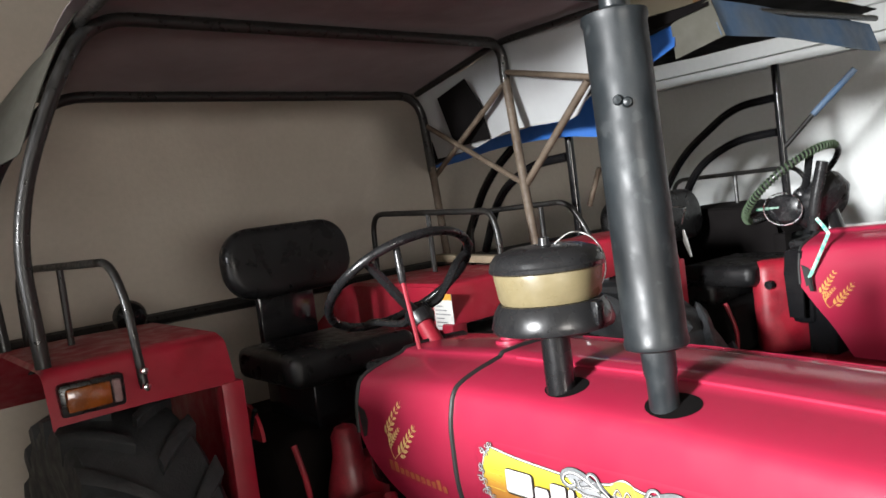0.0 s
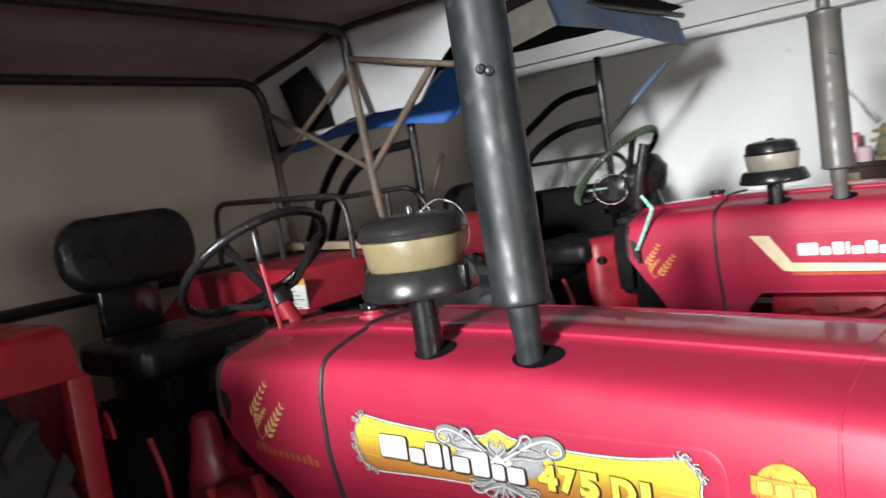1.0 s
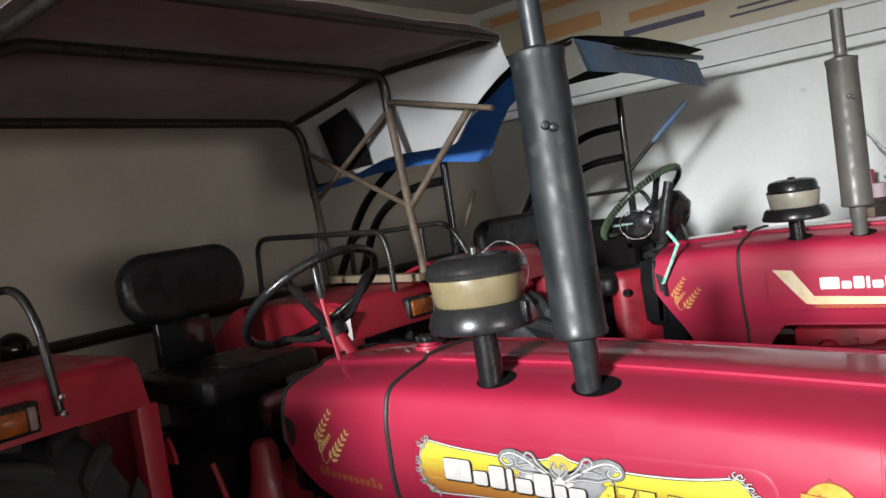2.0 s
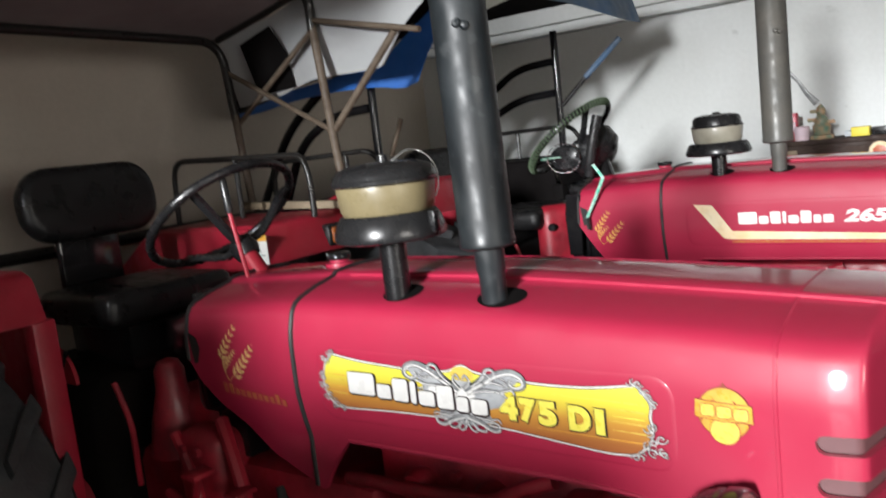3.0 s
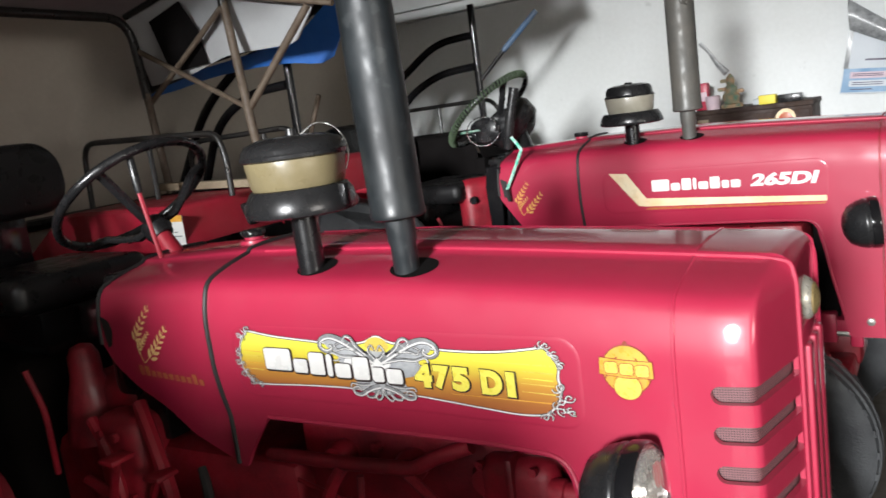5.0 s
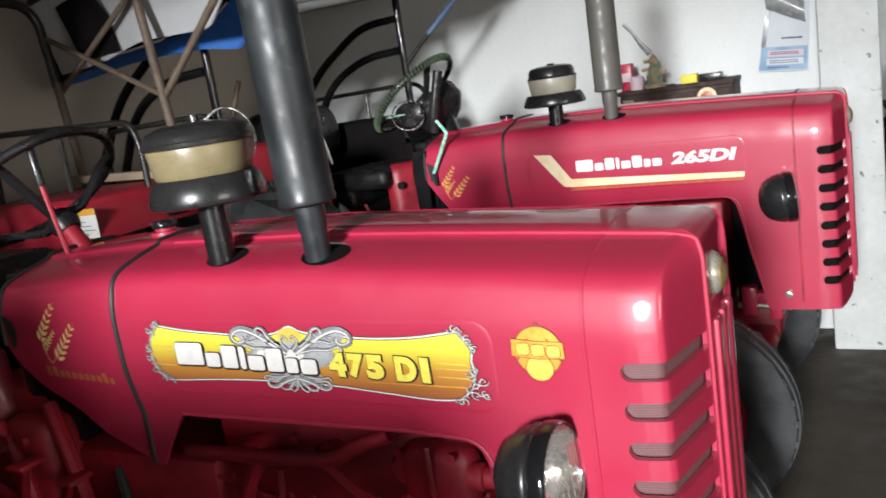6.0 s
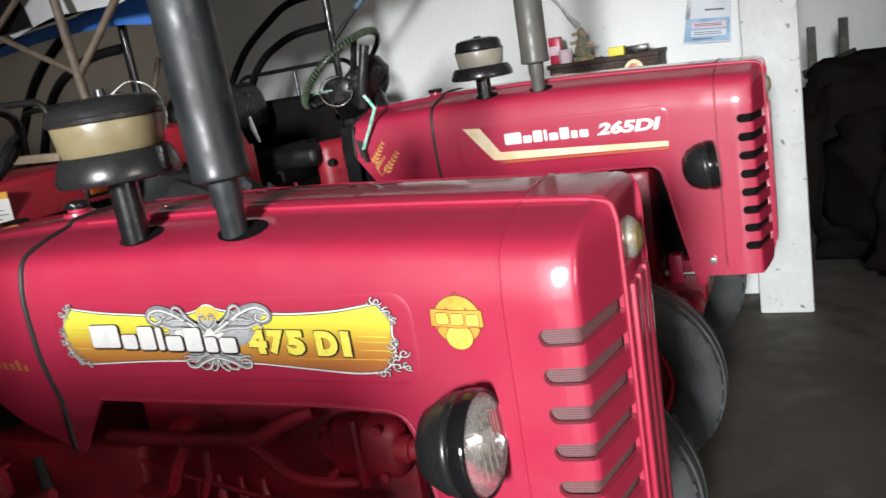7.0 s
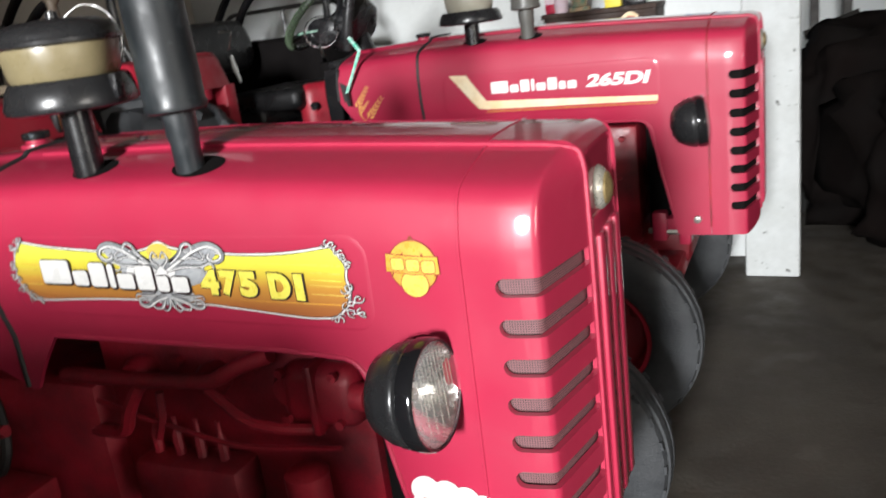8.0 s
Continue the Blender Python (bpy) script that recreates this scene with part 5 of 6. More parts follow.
        curls("scroll_ornament", cover, (1.233, 1.192), scale, [
            (7.5, [(-6, 8), (-30, 24), (-60, 43), (-84, 51), (-102, 44), (-106, 30), (-94, 22), (-82, 28), (-85, 37)]),
            (3.6, [(-18, 20), (-36, 36), (-44, 50), (-54, 53), (-60, 45), (-54, 36), (-46, 41)]),
            (3.2, [(-8, 6), (-40, 14), (-66, 14), (-84, 20), (-90, 10), (-78, 4), (-70, 10)]),
            (2.4, [(-34, 26), (-56, 30), (-72, 26), (-76, 34), (-68, 38)]),
            (2.6, [(-2, 12), (-14, 26), (-8, 38), (-2, 28)])], ya, True)
        curls("scroll_ornament", cover, (1.236, 1.136), scale, [
            (5.0, [(-4, 10), (-24, 2), (-42, -10), (-54, -8), (-54, 2), (-44, 4), (-42, -3)]),
            (3.2, [(-10, 2), (-18, -12), (-30, -14), (-32, -5), (-24, -3)]),
            (2.6, [(-2, 4), (-4, -10), (-12, -18), (-17, -11), (-11, -7)]),
            (2.4, [(-22, 12), (-40, 10), (-56, 12), (-60, 4)])], ya, True)
        knot = [(1.9, [(0, 0), (5, 8), (11, 10), (14, 5), (10, 3)]), (1.8, [(0, 0), (-6, 7), (-5, 14), (0, 17)]), (1.6, [(0, 0), (9, -4), (17, -2), (21, 3)]), (1.6, [(0, 0), (-8, -4), (-13, 0), (-15, 6)])]
        for cx, cz, k, turn in ((1.604, 1.247, 0.8, 0), (1.622, 1.232, 0.75, -50), (1.634, 1.217, 0.6, -90), (1.632, 1.166, 0.9, 70), (1.640, 1.148, 1.0, 20), (1.622, 1.133, 0.95, -60), (1.602, 1.120, 0.85, -150), (1.644, 1.128, 0.7, -30),
                                (0.872, 1.252, 0.8, 60), (0.856, 1.240, 0.8, 150), (0.842, 1.200, 0.75, 110), (0.842, 1.178, 0.85, 160), (0.850, 1.156, 0.9, 210), (0.866, 1.138, 0.9, 250), (0.886, 1.128, 0.6, 300)):
            c0, s0 = math.cos(radians(turn)), math.sin(radians(turn))
            curls("corner_ornament", cover, (cx, cz), scale, [(w * 0.8, [(0.75 * k * (px * c0 - pz * s0), 0.75 * k * (px * s0 + pz * c0)) for px, pz in path]) for w, path in knot], ya)
        word_blocks(cover, 0.917, 1.296, 1.168, 1.199, 1.217, y - 0.0052, WHITE_FILM, DARK_FILM, -0.034)
        for sign, x0, x1 in (("4", 1.322, 1.363), ("7", 1.367, 1.404), ("5", 1.408, 1.447), ("D", 1.472, 1.517), ("I", 1.526, 1.544)):
            dz = -0.03 * (x0 - 1.322)
            printed("model_number_shadow", fitted_text(sign, x0 - 0.0016, x1 + 0.0034, 1.1520 + dz, 1.2056 + dz, y - 0.0050, 0.0058, slope=-0.03), DARK_FILM, cover)
            printed("model_number", fitted_text(sign, x0, x1, 1.1550 + dz, 1.2040 + dz, y - 0.0056, 0.0050, slope=-0.03), YELLOW_FILM, cover, "yellow model number")
        # scalloped sticker low on the front corner
        cloud = bmesh.new()
        for n, (px, pz, r) in enumerate(((1.722, 0.792, 0.030), (1.762, 0.791, 0.027), (1.798, 0.785, 0.025), (1.830, 0.776, 0.022))):
            plate([(px + r * math.cos(2 * math.pi * k / 20), pz + r * math.sin(2 * math.pi * k / 20)) for k in range(20)], y - 0.0001 * n, 0.0006, cloud)
        plate(rrect(1.694, 1.850, 0.735, 0.785, 0.015, 4), y - 0.0005, 0.0006, cloud)
        printed("cloud_sticker", cloud, WHITE_FILM, cover, "white scalloped sticker with pink lettering bars")
        for k in range(6):
            printed("sticker_bar", plate(rrect(1.712 + 0.021 * k, 1.724 + 0.021 * k, 0.750, 0.778 - 0.002 * k, 0.003, 2), y - 0.0014, 0.0005), PRINT_PINK if k % 2 else FADED_GOLD, cover)
        # dealer's disc
        cx, cz = 1.757, 1.213
        ring = lambda r, dz=0.0: [(cx + r * math.cos(2 * math.pi * k / 28), cz + dz + r * math.sin(2 * math.pi * k / 28)) for k in range(28)]
        printed("dealer_disc", plate(ring(0.0445), y, 0.0006), EMBLEM_EDGE, cover, "round orange and yellow dealer emblem")
        printed("emblem_sun", plate(ring(0.0425, 0.0), y - 0.0006, 0.0004), EMBLEM_YELLOW, cover)
        for a, b in (((-0.040, -0.018), (0.0, 0.050)), ((0.0, 0.050), (0.040, -0.018))):
            d = Vector((b[0] - a[0], b[1] - a[1])).normalized() * 0.0014
            printed("emblem_line", plate([(cx + a[0] - d.y, cz + a[1] + d.x), (cx + b[0] - d.y, cz + b[1] + d.x), (cx + b[0] + d.y, cz + b[1] - d.x), (cx + a[0] + d.y, cz + a[1] - d.x)], y - 0.0010, 0.0004), EMBLEM_EDGE, cover)
        band = [(cx - 0.048, cz - 0.008), (cx, cz - 0.013), (cx + 0.046, cz - 0.012), (cx + 0.045, cz + 0.016), (cx, cz + 0.017), (cx - 0.046, cz + 0.021)]
        printed("emblem_band_edge", plate(offset_outline(band, 0.0015), y - 0.0015, 0.0003), EMBLEM_EDGE, cover)
        printed("emblem_band", plate(band, y - 0.0018, 0.0003), EMBLEM_YELLOW, cover)
        for k in range(3):
            block = rrect(cx - 0.038 + 0.027 * k, cx - 0.015 + 0.027 * k, cz - 0.006 - 0.002 * k, cz + 0.014 - 0.002 * k, 0.004, 2)
            printed("emblem_block_edge", plate(offset_outline(block, 0.0013), y - 0.0020, 0.0002), EMBLEM_EDGE, cover)
            printed("emblem_block", plate(block, y - 0.0022, 0.0003), CREAM_YELLOW, cover)
        printed("emblem_drop_rim", plate([(cx + 0.0255 * math.cos(2 * math.pi * k / 24), cz - 0.030 + 0.0235 * math.sin(2 * math.pi * k / 24)) for k in range(24)], y - 0.0009, 0.0004), EMBLEM_EDGE, cover)
        printed("emblem_drop", plate([(cx + 0.024 * math.cos(2 * math.pi * k / 24), cz - 0.030 + 0.022 * math.sin(2 * math.pi * k / 24)) for k in range(24)], y - 0.0013, 0.0004), CREAM_YELLOW, cover)
    else:
        part("front_bracket", box(1.660, 1.80, -0.250, -0.13, 0.585, 0.650, 0.012), RED, tr, "red bracket under the front shroud")
        part("bracket_lug", box(1.615, 1.672, -0.262, -0.15, 0.560, 0.675, 0.010), RED, tr)
        part("bracket_lug", box(1.715, 1.760, -0.262, -0.15, 0.545, 0.640, 0.010), RED, tr)
        part("lug_pin", tube([(1.60, -0.245, 0.600), (1.79, -0.245, 0.590)], 0.012, 8), STEEL, tr)
        part("bracket_bolt", lathe([(0.001, 0.014), (0.014, 0.012), (0.015, 0.0), (0.001, -0.004)], pose(1.79, -0.285, 0.655, 90), 8), STEEL, tr)
        printed("side_stripe", plate([(0.85, 1.262), (0.925, 1.257), (1.0, 1.152), (1.665, 1.128), (1.665, 1.108), (1.0, 1.118), (0.965, 1.122)], y - 0.0006, 0.0005), CREAM_FILM, cover, "cream and gold flash sticker")
        printed("side_stripe_tail", plate([(1.0, 1.114), (1.665, 1.104), (1.655, 1.096), (0.99, 1.104)], y - 0.0006, 0.0005), FADED_GOLD, cover)
        word_blocks(cover, 1.022, 1.372, 1.178, 1.208, 1.224, y - 0.0006, WHITE_FILM, None, -0.006)
        printed("model_number", fitted_text("265DI", 1.402, 1.645, 1.176, 1.224, y - 0.0012, 0.0034, shear=0.2, slope=-0.006), WHITE_FILM, cover, "white model number")
    return tr


near_tractor = tractor((0, 0, 0), "red tractor with a yellow side label under a worn canopy", "a")
far_tractor = tractor((0.17, 1.95, 0.07), "red tractor with a cream side flash and a blue canopy", "b")


# ---- canopies ----
def bar(name, pts, r, mat, parent, bend=0.1, label=""):
    return part(name, tube(rounded(pts, bend, 6), r, 10), mat, parent, label)


def sheet(name, rows, mat, parent, label="", t=0.003):
    bm = grid(rows)
    thicken(bm, t)
    return part(name, bm, mat, parent, label, 60)


def eased(x, stops, r=0.05):
    return sum(along(x + d * r, stops) for d in (-1, -0.5, 0, 0.5, 1)) / 5


def wave(x, y, a=0.012):
    return a * (noise.noise(Vector((x * 3.1, y * 3.3, 1.7))) + 0.5 * noise.noise(Vector((x * 8, y * 7, 4.2))))


canopy = thing("tractor_canopy", (0, 0, 1.46), "tubular canopy frame with a mauve tarpaulin roof and white side flaps", "canopy")
Z = -1.46
bar("front_hoop", [(-0.19, -0.915, 1.468 + Z), (-0.20, -0.925, 1.78 + Z), (-0.20, -0.886, 1.965 + Z), (-0.20, -0.79, 2.195 + Z), (-0.21, -0.66, 2.412 + Z), (-0.27, 0.95, 2.370 + Z), (-0.270, 0.952, 2.21 + Z)], 0.021, BLACK_WORN, canopy, 0.13)
bar("rear_hoop", [(-0.75, -0.915, 1.468 + Z), (-0.78, -0.93, 1.80 + Z), (-0.79, -0.87, 2.02 + Z), (-0.80, -0.66, 2.287 + Z), (-0.86, 0.95, 2.257 + Z), (-0.812, 0.936, 1.90 + Z)], 0.020, BLACK_WORN, canopy, 0.13)
bar("rusty_sleeve", [(-0.271, 0.953, 2.25 + Z), (-0.165, 0.917, 1.475 + Z)], 0.0185, RUST, canopy)
bar("rusty_sleeve", [(-0.812, 0.936, 1.92 + Z), (-0.750, 0.917, 1.475 + Z)], 0.0175, RUST, canopy)
bar("brace", [(-0.84, 0.95, 2.115 + Z), (-0.215, 0.935, 1.795 + Z)], 0.012, RUST, canopy)
bar("brace", [(-0.265, 0.955, 2.22 + Z), (-0.815, 0.955, 1.88 + Z)], 0.012, RUST, canopy)
bar("brace", [(-0.205, 0.94, 1.79 + Z), (0.16, 0.96, 2.14 + Z)], 0.015, RUST, canopy)
bar("front_arm", [(-0.26, 0.95, 2.25 + Z), (0.28, 0.96, 2.125 + Z)], 0.012, RUST, canopy)
bar("side_rail", [(0.33, -0.68, 2.412 + Z), (-0.21, -0.68, 2.402 + Z), (-0.82, -0.68, 2.287 + Z)], 0.017, BLACK_WORN, canopy)
bar("side_rail", [(0.33, 0.94, 2.372 + Z), (-0.26, 0.93, 2.372 + Z), (-0.85, 0.93, 2.262 + Z)], 0.014, BLACK_WORN, canopy)
bar("front_rail", [(0.33, -0.72, 2.422 + Z), (0.33, 0.98, 2.382 + Z)], 0.014, BLACK_WORN, canopy)


def roof_z(x, y):
    return (2.434 if x > -0.21 else 2.434 + (x + 0.21) * 0.19) + Z - 0.022 * y + wave(x, y) - 0.02 * max(0, abs(y - 0.12) - 0.7) / 0.2


nx, ny = 24, 26
rows = []
for i in range(nx + 1):
    x = -0.94 + 1.29 * i / nx
    rows.append([(x, -0.72 + 1.70 * j / ny, roof_z(x, -0.72 + 1.70 * j / ny)) for j in range(ny + 1)])
sheet("roof_sheet", rows, TARP, canopy, "mauve-grey tarpaulin roof, sagging a little")
rows = []
for i in range(nx + 1):
    x = -0.90 + 1.24 * i / nx
    rows.append([(x, 0.985 + 0.05 * f + 0.015 * math.sin(9 * x + 3 * f), roof_z(x, 0.98) * (1 - f) + f * (Z + eased(x, [(-0.90, 1.962), (-0.59, 1.975), (-0.36, 2.028), (0.03, 2.018), (0.125, 2.135), (0.22, 2.205), (0.34, 2.285)], 0.03))) for f in [j / 8 for j in range(9)]])
sheet("side_flap", rows, TARP_WHITE, canopy, "white tarpaulin side flap")
rows = []
for i in range(nx + 1):
    x = -1.25 + 1.04 * i / nx
    rows.append([(x, -0.70 - (0.20 + 0.20 * min(1.0, max(0.0, (-0.25 - x) / 0.5))) * f ** 0.8 - 0.015 * math.sin(8 * x), roof_z(min(max(x, -0.9), 0.3), -0.72) - f * 0.40 - 0.02 * math.sin(6 * x) * f) for f in [j / 8 for j in range(9)]])
sheet("side_flap", rows, TARP_GREEN, canopy, "olive-grey tarpaulin side flap")
bm = bmesh.new()
f = [bm.verts.new((x, y, z + Z)) for x, y, z in ((-0.745, 0.968, 2.225), (-0.535, 0.962, 2.275), (-0.475, 0.985, 2.15), (-0.465, 1.005, 2.005), (-0.70, 1.005, 1.995))]
bm.faces.new(f)
thicken(bm, 0.004)
part("flap_patch", bm, DARK_CLOTH_SHADE, canopy, "black patch sewn to the flap")

blue = thing("tractor_canopy", (0.17, 1.95, 1.46), "black tubular canopy frame with a blue tarpaulin valance", "canopy")


def rel(x, y, z):
    return (x - 0.17, y - 1.95, z - 1.46)


def roofline(x):
    """Height of the blue canopy's edge along its length."""
    return eased(x, [(-1.25, 1.945), (-0.87, 2.022), (-0.45, 2.052), (-0.22, 2.065), (0.15, 2.295), (0.50, 2.345)])


def hem(x):
    return max(0.03, 2.362 - roofline(x))


for s, y in ((-1, 1.30),):
    rows = []
    for i in range(25):
        x = -1.25 + 1.56 * i / 24
        deep = eased(x, [(-1.25, 0.02), (-0.88, 0.055), (-0.45, 0.068), (-0.24, 0.095), (-0.03, 0.245), (0.085, 0.120), (0.31, 0.085)], 0.02) + 0.004 * math.sin(11 * x)
        rows.append([rel(x, y + s * 0.012 * f + 0.01 * math.sin(7 * x + f), roofline(x) - deep * f) for f in [j / 5 for j in range(6)]])
    sheet("valance", rows, BLUE, blue, "bright blue side valance")
    sheet("front_valance", [[rel(0.30 + (0.177 + 0.04 * f) * k / 8, y - 0.006 + 0.01 * f, roofline(0.30 + 0.17 * k / 8) + 0.028 * k / 8 - (0.13 + 0.01 * k / 8) * f) for f in (0, 0.5, 1.0)] for k in range(9)], TARP_GREEN, blue, "olive-grey faded corner of the valance")
    bar("edge_tube", [rel(-1.25 + 1.72 * k / 24, y, roofline(-1.25 + 1.72 * k / 24) + 0.005) for k in range(25)], 0.014, BLACK_WORN, blue, 0.0)
    sheet("roof_hem", [[rel(-1.25 + 1.72 * k / 30, y - 0.016 + 0.02 * f, roofline(-1.25 + 1.72 * k / 30) + 0.006 + hem(-1.25 + 1.72 * k / 30) * f) for f in (0, 0.5, 1.0)] for k in range(31)], DARK_CLOTH_SHADE, blue, "dark folded hem of the canopy roof")
rows = []
for j in range(25):
    y = 1.30 + 1.30 * j / 24
    rows.append([rel(0.47 + 0.04 * f + 0.006 * math.sin(9 * y) - 0.03 * (y - 1.3) / 1.3, y, roofline(0.47) + 0.03 - 0.13 * f - 0.008 * math.sin(6 * y) * f - 0.05 * (y - 1.3) / 1.3) for f in [i / 5 for i in range(6)]])
sheet("front_valance", rows, BLUE_DULL, blue, "dusty dark blue front valance")
rows = []
for i in range(21):
    x = -1.25 + 1.72 * i / 20
    rows.append([rel(x, 1.30 + 1.30 * j / 16, roofline(x) + 0.006 + hem(x) + 0.03 * math.sin(math.pi * j / 16) + wave(x, j * 0.1, 0.008)) for j in range(17)])
sheet("roof_sheet", rows, DARK_CLOTH_SHADE, blue, "dark canopy roof sheet")
bar("front_tube", [rel(0.46, 1.30, roofline(0.46)), rel(0.46, 2.60, roofline(0.46))], 0.014, BLACK_WORN, blue)
for y, xp in ((1.40, -0.38), (2.52, 0.0)):
    bar("post", [rel(xp, y, 1.465), rel(xp, y, roofline(xp) + 0.02)], 0.020, BLACK, blue)
    for dx, dz in ((-0.05, 0.0), (0.13, -0.17)):
        bar("curved_stay", [rel(xp - 0.02, y, 2.06 + dz), rel(xp - 0.25, y, 2.05 + dz), rel(xp - 0.58 + dx * 0.5, y, 1.83 + dz * 0.4), rel(xp - 0.80 + dx, y, 1.47)], 0.022, BLACK, blue, 0.16)
bar("corner_brace", [rel(0.0, 2.52, 1.80), rel(0.16, 2.54, 1.95)], 0.012, BLACK_WORN, blue)
bar("corner_brace", [rel(0.16, 2.54, 1.95), rel(0.36, 2.58, 2.13)], 0.016, BLUE_DULL, blue)
bar("rust_brace", [rel(-0.30, 1.40, 1.66), rel(-0.22, 1.40, 1.82)], 0.012, RUST, blue)

# green rope round the far steering wheel
knot = thing("rope", (0.348, 1.95, 1.648), "green and white rope wound round the steering wheel", "rope")
m = pose(0, 0, 0, 0, -40, 0)
part("coil", tube([m @ Vector(((0.232 + 0.0145 * math.cos(k * 0.7)) * math.cos(3.45 + 0.0085 * k), (0.232 + 0.0145 * math.cos(k * 0.7)) * math.sin(3.45 + 0.0085 * k), 0.0145 * math.sin(k * 0.7))) for k in range(360)], 0.0042, 5), ROPE, knot)
part("cross_strand", tube(rounded([(-0.085, -0.15, -0.088), (0.0, -0.155, -0.084), (0.091, -0.15, -0.082), (0.125, -0.13, -0.10)], 0.02), 0.0065, 6), ROPE_MID, knot)
part("tail", tube([(0.261, -0.315, -0.122), (0.283, -0.313, -0.152), (0.302, -0.312, -0.182)], 0.0072, 6), ROPE_BRIGHT, knot)
part("tail", tube([(0.302, -0.312, -0.178), (0.26, -0.314, -0.26), (0.209, -0.312, -0.352)], 0.0072, 6), ROPE_BRIGHT, knot)
part("tail_end", tube([(0.209, -0.312, -0.348), (0.216, -0.312, -0.402)], [0.012, 0.008], 6), RUBBER_DARK, knot)


# ---- things along the wall ----
cab = thing("cabinet", (1.34, 3.4, 0), "dark brown wooden cabinet against the white wall", "cabinet")
part("body", box(-0.33, 0.270, -0.31, -0.005, 0.0, 1.458, 0.006), WOOD_DARK, cab)
part("top", box(-0.34, 0.278, -0.325, -0.005, 1.458, 1.483, 0.004), WOOD_DARK, cab)
part("door", box(-0.235, 0.260, -0.322, -0.310, 0.08, 1.440, 0.004), WOOD_DARK, cab)
part("pale_side_strip", box(-0.315, -0.255, -0.318, -0.310, 0.08, 1.435, 0.003), WOOD_PALE, cab)
part("round_emblem", lathe([(0.001, 0.003), (0.050, 0.003), (0.050, 0.0)], pose(0.141, -0.322, 1.402, 90), 24), CREAM_FILM, cab, "round cream sticker")
part("emblem_centre", lathe([(0.001, 0.0045), (0.030, 0.0045), (0.036, 0.003)], pose(0.141, -0.322, 1.399, 90), 7), FADED_GOLD, cab)

bm = lathe([(0.001, 0), (0.058, 0.0), (0.060, 0.018), (0.040, 0.026), (0.043, 0.05), (0.047, 0.066), (0.032, 0.09), (0.034, 0.108), (0.020, 0.124), (0.025, 0.145), (0.020, 0.165), (0.009, 0.178), (0.001, 0.186)], pose(1.235, 3.17, 1.483), 18)
for a, x, z in ((-35, 1.195, 1.585), (30, 1.275, 1.57), (-10, 1.21, 1.63)):
    box(x - 0.028, x + 0.028, 3.155, 3.185, z - 0.010, z + 0.010, 0.006, bm, None)
bmesh.ops.translate(bm, vec=(-0.04, 0, 0), verts=bm.verts)
tagged(finish("figurine", bm, STONE_PAINT), "small painted plaster figurine standing on the cabinet", "figurine")
tagged(finish("yellow_box", box(1.345, 1.43, 3.11, 3.19, 1.483, 1.53, 0.004), YELLOW), "small yellow carton lying on the cabinet", "box")
tagged(finish("black_box", box(1.44, 1.555, 3.12, 3.2, 1.483, 1.523, 0.004), PLASTIC), "flat black box lying on the cabinet", "box")
tagged(finish("paper_stack", box(1.30, 1.46, 3.19, 3.30, 1.483, 1.511, 0.002), PAPER), "thin stack of papers on the cabinet", "papers")
pk = thing("packet", (1.035, 3.2, 1.483), "red and white printed packet standing on the cabinet", "packet")
part("body", box(-0.035, 0.035, -0.03, 0.03, 0.0, 0.15, 0.008), RED_FILM, pk)
part("pale_label", box(-0.030, 0.030, -0.033, -0.0305, 0.05, 0.10, 0.001), PRINT_PINK, pk)
tagged(finish("cardboard_tub", lathe([(0.001, 0), (0.036, 0), (0.040, 0.07), (0.034, 0.075), (0.001, 0.075)], pose(1.10, 3.15, 1.483), 16), PRINT_PINK), "small pink tub standing on the cabinet", "tub")
tagged(finish("garland", tube([(0.99, 3.396, 1.86), (1.04, 3.396, 1.80), (1.08, 3.396, 1.73), (1.13, 3.396, 1.67)], [0.012, 0.010, 0.014, 0.02], 8, flat=0.2), GREY_FILM), "grey string garland hanging on the white wall", "garland")

cal = thing("wall_calendar", (1.84, 3.395, 1.47), "curled paper calendar with blue print hanging on the wall", "calendar")
rows = []
for i in range(11):
    f = i / 10
    rows.append([(-0.135 + 0.255 * f + (0.075 - 0.05 * f) * h, -0.008 - 0.014 * math.sin(2.4 * h + 3 * f) ** 2, 0.012 - 0.022 * f + 0.36 * h) for h in [j / 12 for j in range(13)]])
sheet("page", rows, PAPER, cal, t=0.001)


def on_page(f, h, lift=0.0015):
    return (-0.135 + 0.255 * f + (0.075 - 0.05 * f) * h, -0.008 - 0.014 * math.sin(2.4 * h + 3 * f) ** 2 - 0.0012 - lift, 0.012 - 0.022 * f + 0.36 * h)


def page_bar(name, f0, f1, h0, h1, mat, lift=0.0015):
    part(name, grid([[on_page(f0 + (f1 - f0) * a / 6, h0 + (h1 - h0) * b / 4, lift) for b in range(5)] for a in range(7)]), mat, cal)


page_bar("blue_field", 0.02, 0.98, 0.02, 0.36, PRINT_BLUE)
page_bar("pink_strip", 0.16, 0.90, 0.22, 0.31, PRINT_PINK, 0.003)
page_bar("pale_strip", 0.16, 0.90, 0.10, 0.19, PAPER, 0.003)
for h in (0.125, 0.155, 0.25, 0.275):
    page_bar("text_bar", 0.22, 0.80, h, h + 0.012, PRINT_NAVY, 0.0042)
page_bar("text_bar", 0.20, 0.62, 0.055, 0.07, PRINT_NAVY, 0.003)
page_bar("text_bar", 0.42, 0.86, 0.47, 0.495, PRINT_NAVY)
page_bar("margin", 0.0, 0.10, 0.36, 0.98, GREY_FILM)
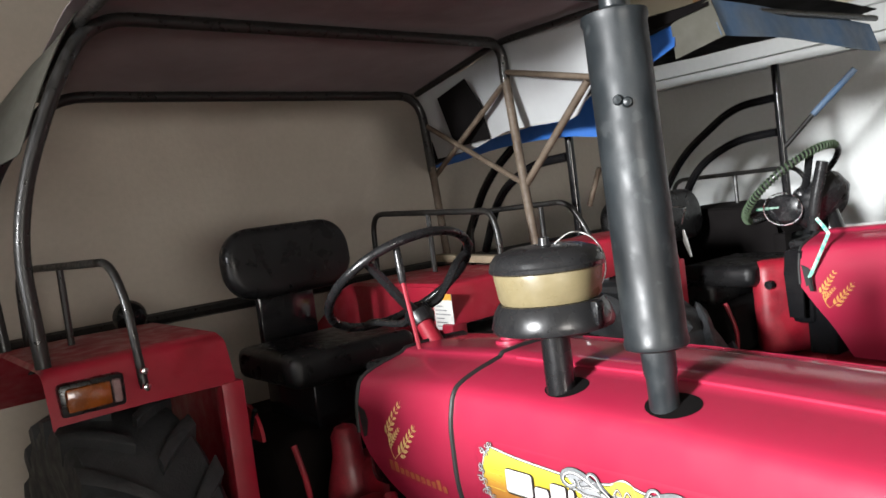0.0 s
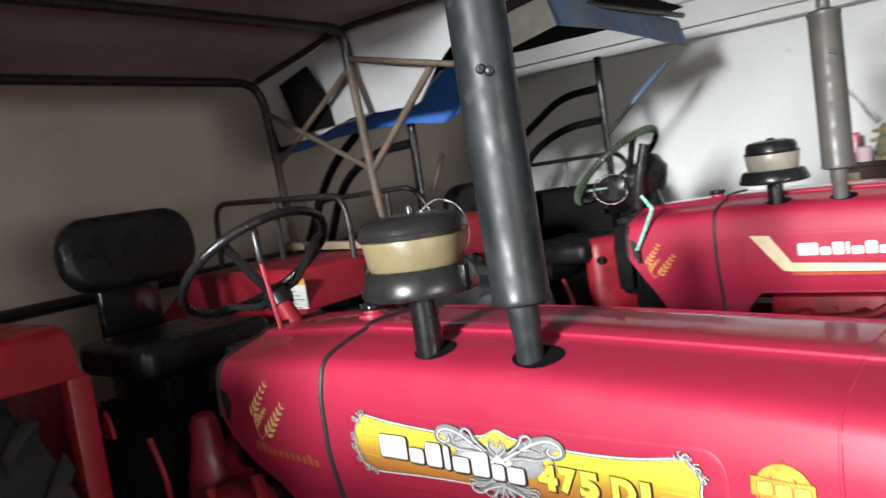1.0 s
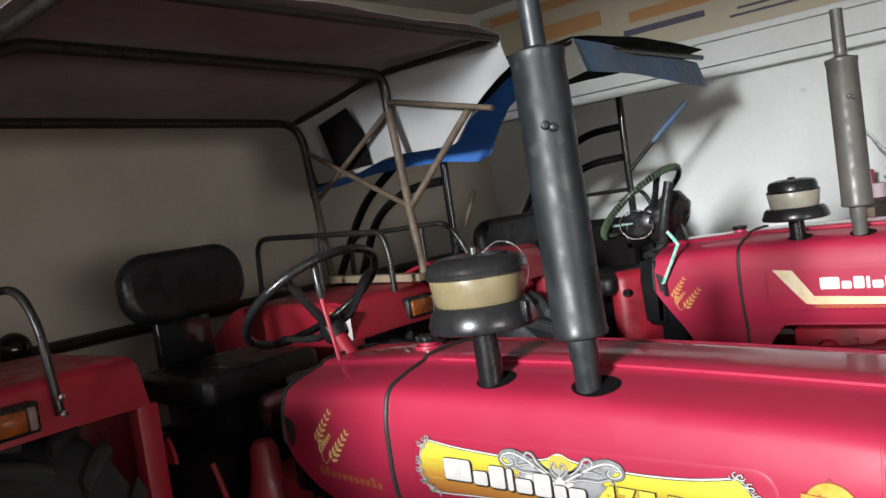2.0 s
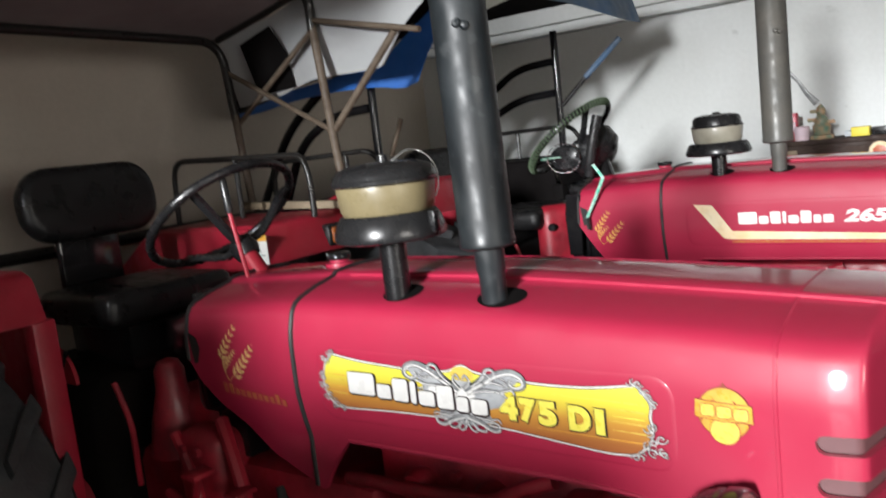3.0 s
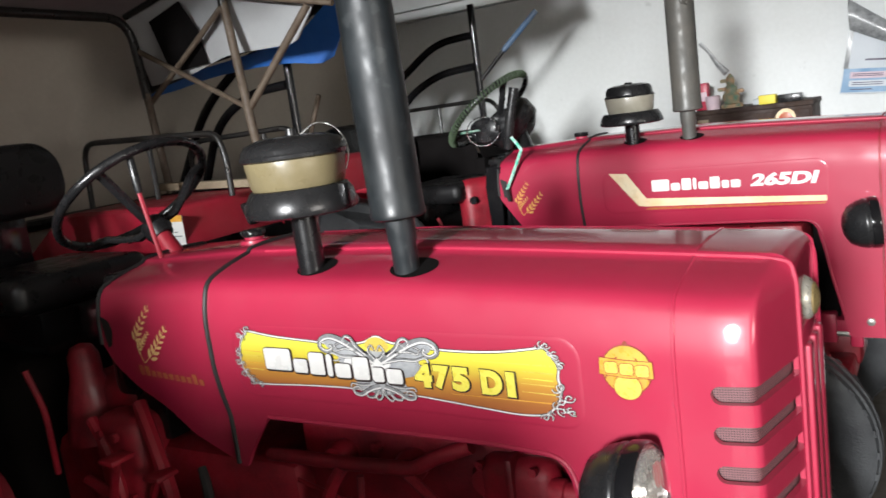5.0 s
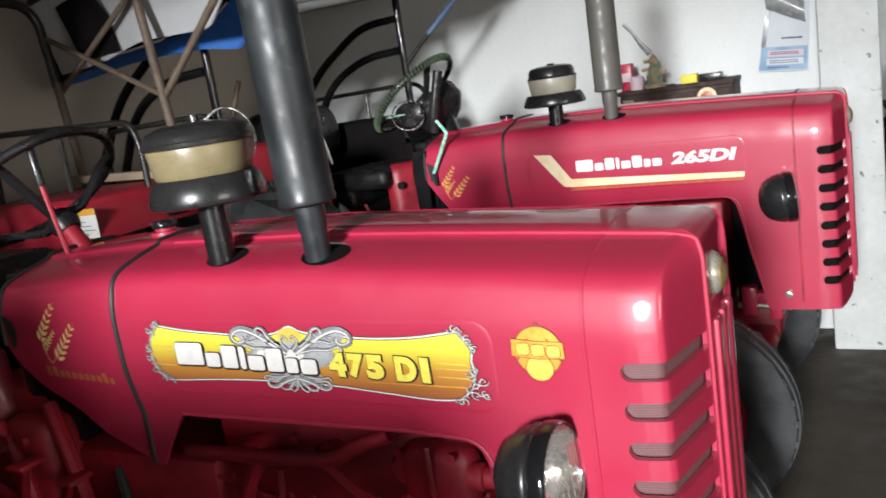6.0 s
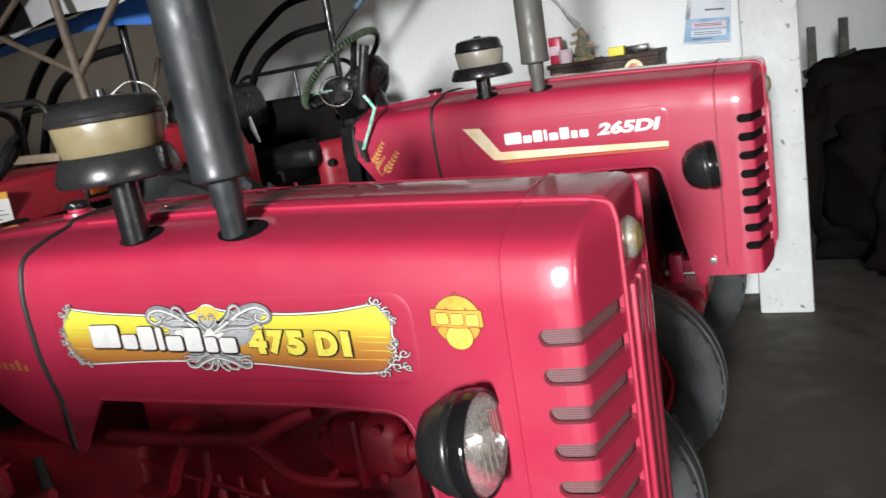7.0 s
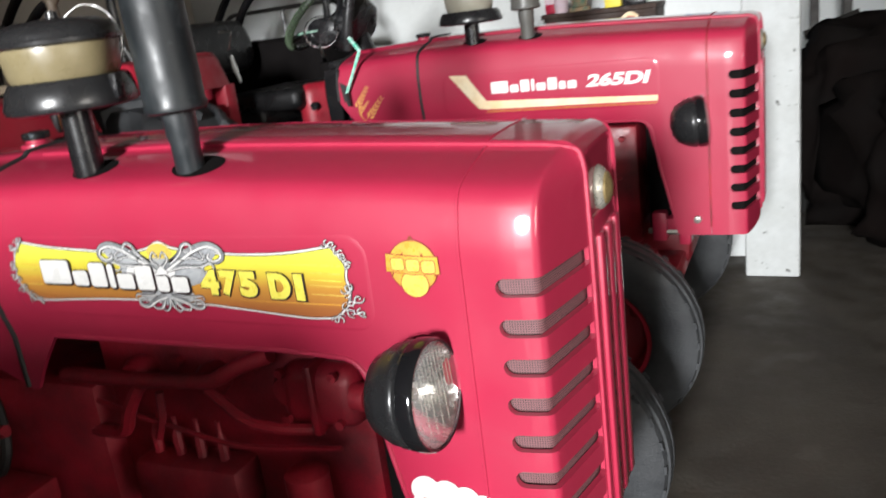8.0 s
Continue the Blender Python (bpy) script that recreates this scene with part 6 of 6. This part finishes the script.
sheet("curled_page", [[(-0.07 + 0.19 * f, -0.02 - 0.03 * math.sin(math.pi * h), 0.34 - 0.10 * f + (0.16 - 0.05 * f) * h) for h in [j / 6 for j in range(7)]] for f in [i / 8 for i in range(9)]], GREY_FILM, cal, "turned grey back of a page", 0.001)

bn = thing("flex_banner", (0.2, 3.385, 2.56), "beige printed advertising banner standing above the cornice", "banner")
part("sheet", box(-1.7, 1.8, -0.014, 0.0, 0.0, 0.52), FLEX, bn)
for x0, x1, z0, z1, mt in ((-1.3, -0.9, 0.10, 0.20, PRINT_ORANGE), (-1.2, -0.7, 0.24, 0.34, PRINT_ORANGE), (-0.55, 0.0, 0.12, 0.16, PRINT_NAVY), (-0.5, 0.1, 0.20, 0.27, PRINT_ORANGE), (0.15, 0.75, 0.07, 0.085, PRINT_NAVY), (0.2, 0.8, 0.11, 0.125, PRINT_NAVY), (0.85, 0.95, 0.12, 0.25, PRINT_NAVY), (1.05, 1.16, 0.12, 0.24, PRINT_ORANGE), (-1.6, 1.7, 0.44, 0.50, PRINT_ORANGE)):
    part("print_bar", box(x0, x1, -0.0165, -0.014, z0, z1), mt, bn)


# ---- dark stack of implements in the next bay ----
imp = thing("cultivator", (2.71, 4.55, 0), "dark rusty farm implement with upright wooden posts", "implement")
for x, z in ((-0.34, 1.43), (-0.15, 1.46)):
    part("upright", box(x - 0.028, x + 0.028, -0.05, 0.05, 0.0, z, 0.006), SCRAP, imp)
part("cross_beam", tube([(-0.40, -0.06, 1.13), (-0.08, -0.07, 1.24)], 0.03, 4), SCRAP, imp)
part("main_beam", box(-0.45, 0.9, -0.06, 0.06, 0.86, 0.98, 0.01), SCRAP, imp)
part("lower_beam", box(-0.45, 0.9, -0.30, -0.18, 0.55, 0.64, 0.01), SCRAP, imp)
for k in range(6):
    x = -0.40 + 0.24 * k
    part("tine", tube(rounded([(x, -0.02, 0.92), (x, -0.22, 0.80), (x, -0.30, 0.45), (x, -0.16, 0.12), (x, -0.28, 0.01)], 0.12, 4), 0.022, 6), SCRAP, imp)
part("wire_loop", tube([(-0.30 + 0.05 * math.cos(a), -0.08, 1.14 + 0.05 * math.sin(a)) for a in [2 * math.pi * k / 16 for k in range(16)]], 0.005, 5, closed=True), STEEL, imp)


def dark_lump(name, at, w, d, h, label, seed):
    bm = bmesh.new()
    bmesh.ops.create_icosphere(bm, subdivisions=4, radius=1.0)
    for v in bm.verts:
        p = v.co.copy()
        q = Vector((math.copysign(abs(p.x) ** 0.4, p.x), math.copysign(abs(p.y) ** 0.5, p.y), math.copysign(abs(p.z) ** 0.6, p.z)))
        q *= 1 + 0.20 * noise.noise(p * 1.8 + Vector((seed, 0, 0))) + 0.11 * noise.noise(p * 4.5 + Vector((seed, 3, 0))) + 0.05 * noise.noise(p * 11 + Vector((seed, 3, 5)))
        v.co = Vector((q.x * w / 2, q.y * d / 2, max(-0.5 * h, q.z * h / 2) + h / 2))
    bmesh.ops.transform(bm, matrix=pose(*at), verts=bm.verts)
    return tagged(finish(name, bm, DIM_BLACK, angle=180), label, "tarpaulin")


# near-black masses stand in for unclear clutter, the bay's dimness in their colour
dark_lump("dark_clutter", (3.26, 4.85, 0), 0.7, 0.6, 1.32, "tall near-black mass standing for dim clutter", 1)
dark_lump("dark_clutter", (3.09, 4.15, 0), 1.66, 0.6, 1.23, "long near-black mass standing for dim clutter", 5)
dark_lump("dark_clutter", (3.55, 3.70, 0), 2.1, 0.7, 1.02, "low broad near-black mass for the dark beside the pillar", 13)
dark_lump("dark_clutter", (4.6, 4.3, 0), 1.2, 0.9, 1.25, "wide near-black mass standing for dim clutter", 9)

mt = thing("meter_box", (3.16, 5.6, 1.30), "grey metal meter box on the wall of the next bay", "meter box")
part("case", box(-0.20, 0.25, -0.14, -0.002, -0.14, 0.20, 0.01), STEEL, mt)
part("window", box(-0.10, 0.14, -0.146, -0.140, -0.02, 0.10, 0.004), GOLD_FILM, mt)
part("paper_label", box(0.10, 0.24, -0.1425, -0.140, -0.11, -0.05, 0.001), PAPER, mt)
part("window_frame", tube([(px, -0.144, pz) for px, pz in rrect(-0.11, 0.15, -0.03, 0.11, 0.01, 2)], 0.008, 6, closed=True), BLACK, mt)

tagged(finish("wooden_batten", box(-0.315, 0.315, -0.025, 0.025, -0.016, 0.016, 0.003, m=pose(-0.465, 0.885, 1.499, 0, 1.6, 0)), WOOD_PALE), "short pale wooden batten lying on the mudguard", "batten")
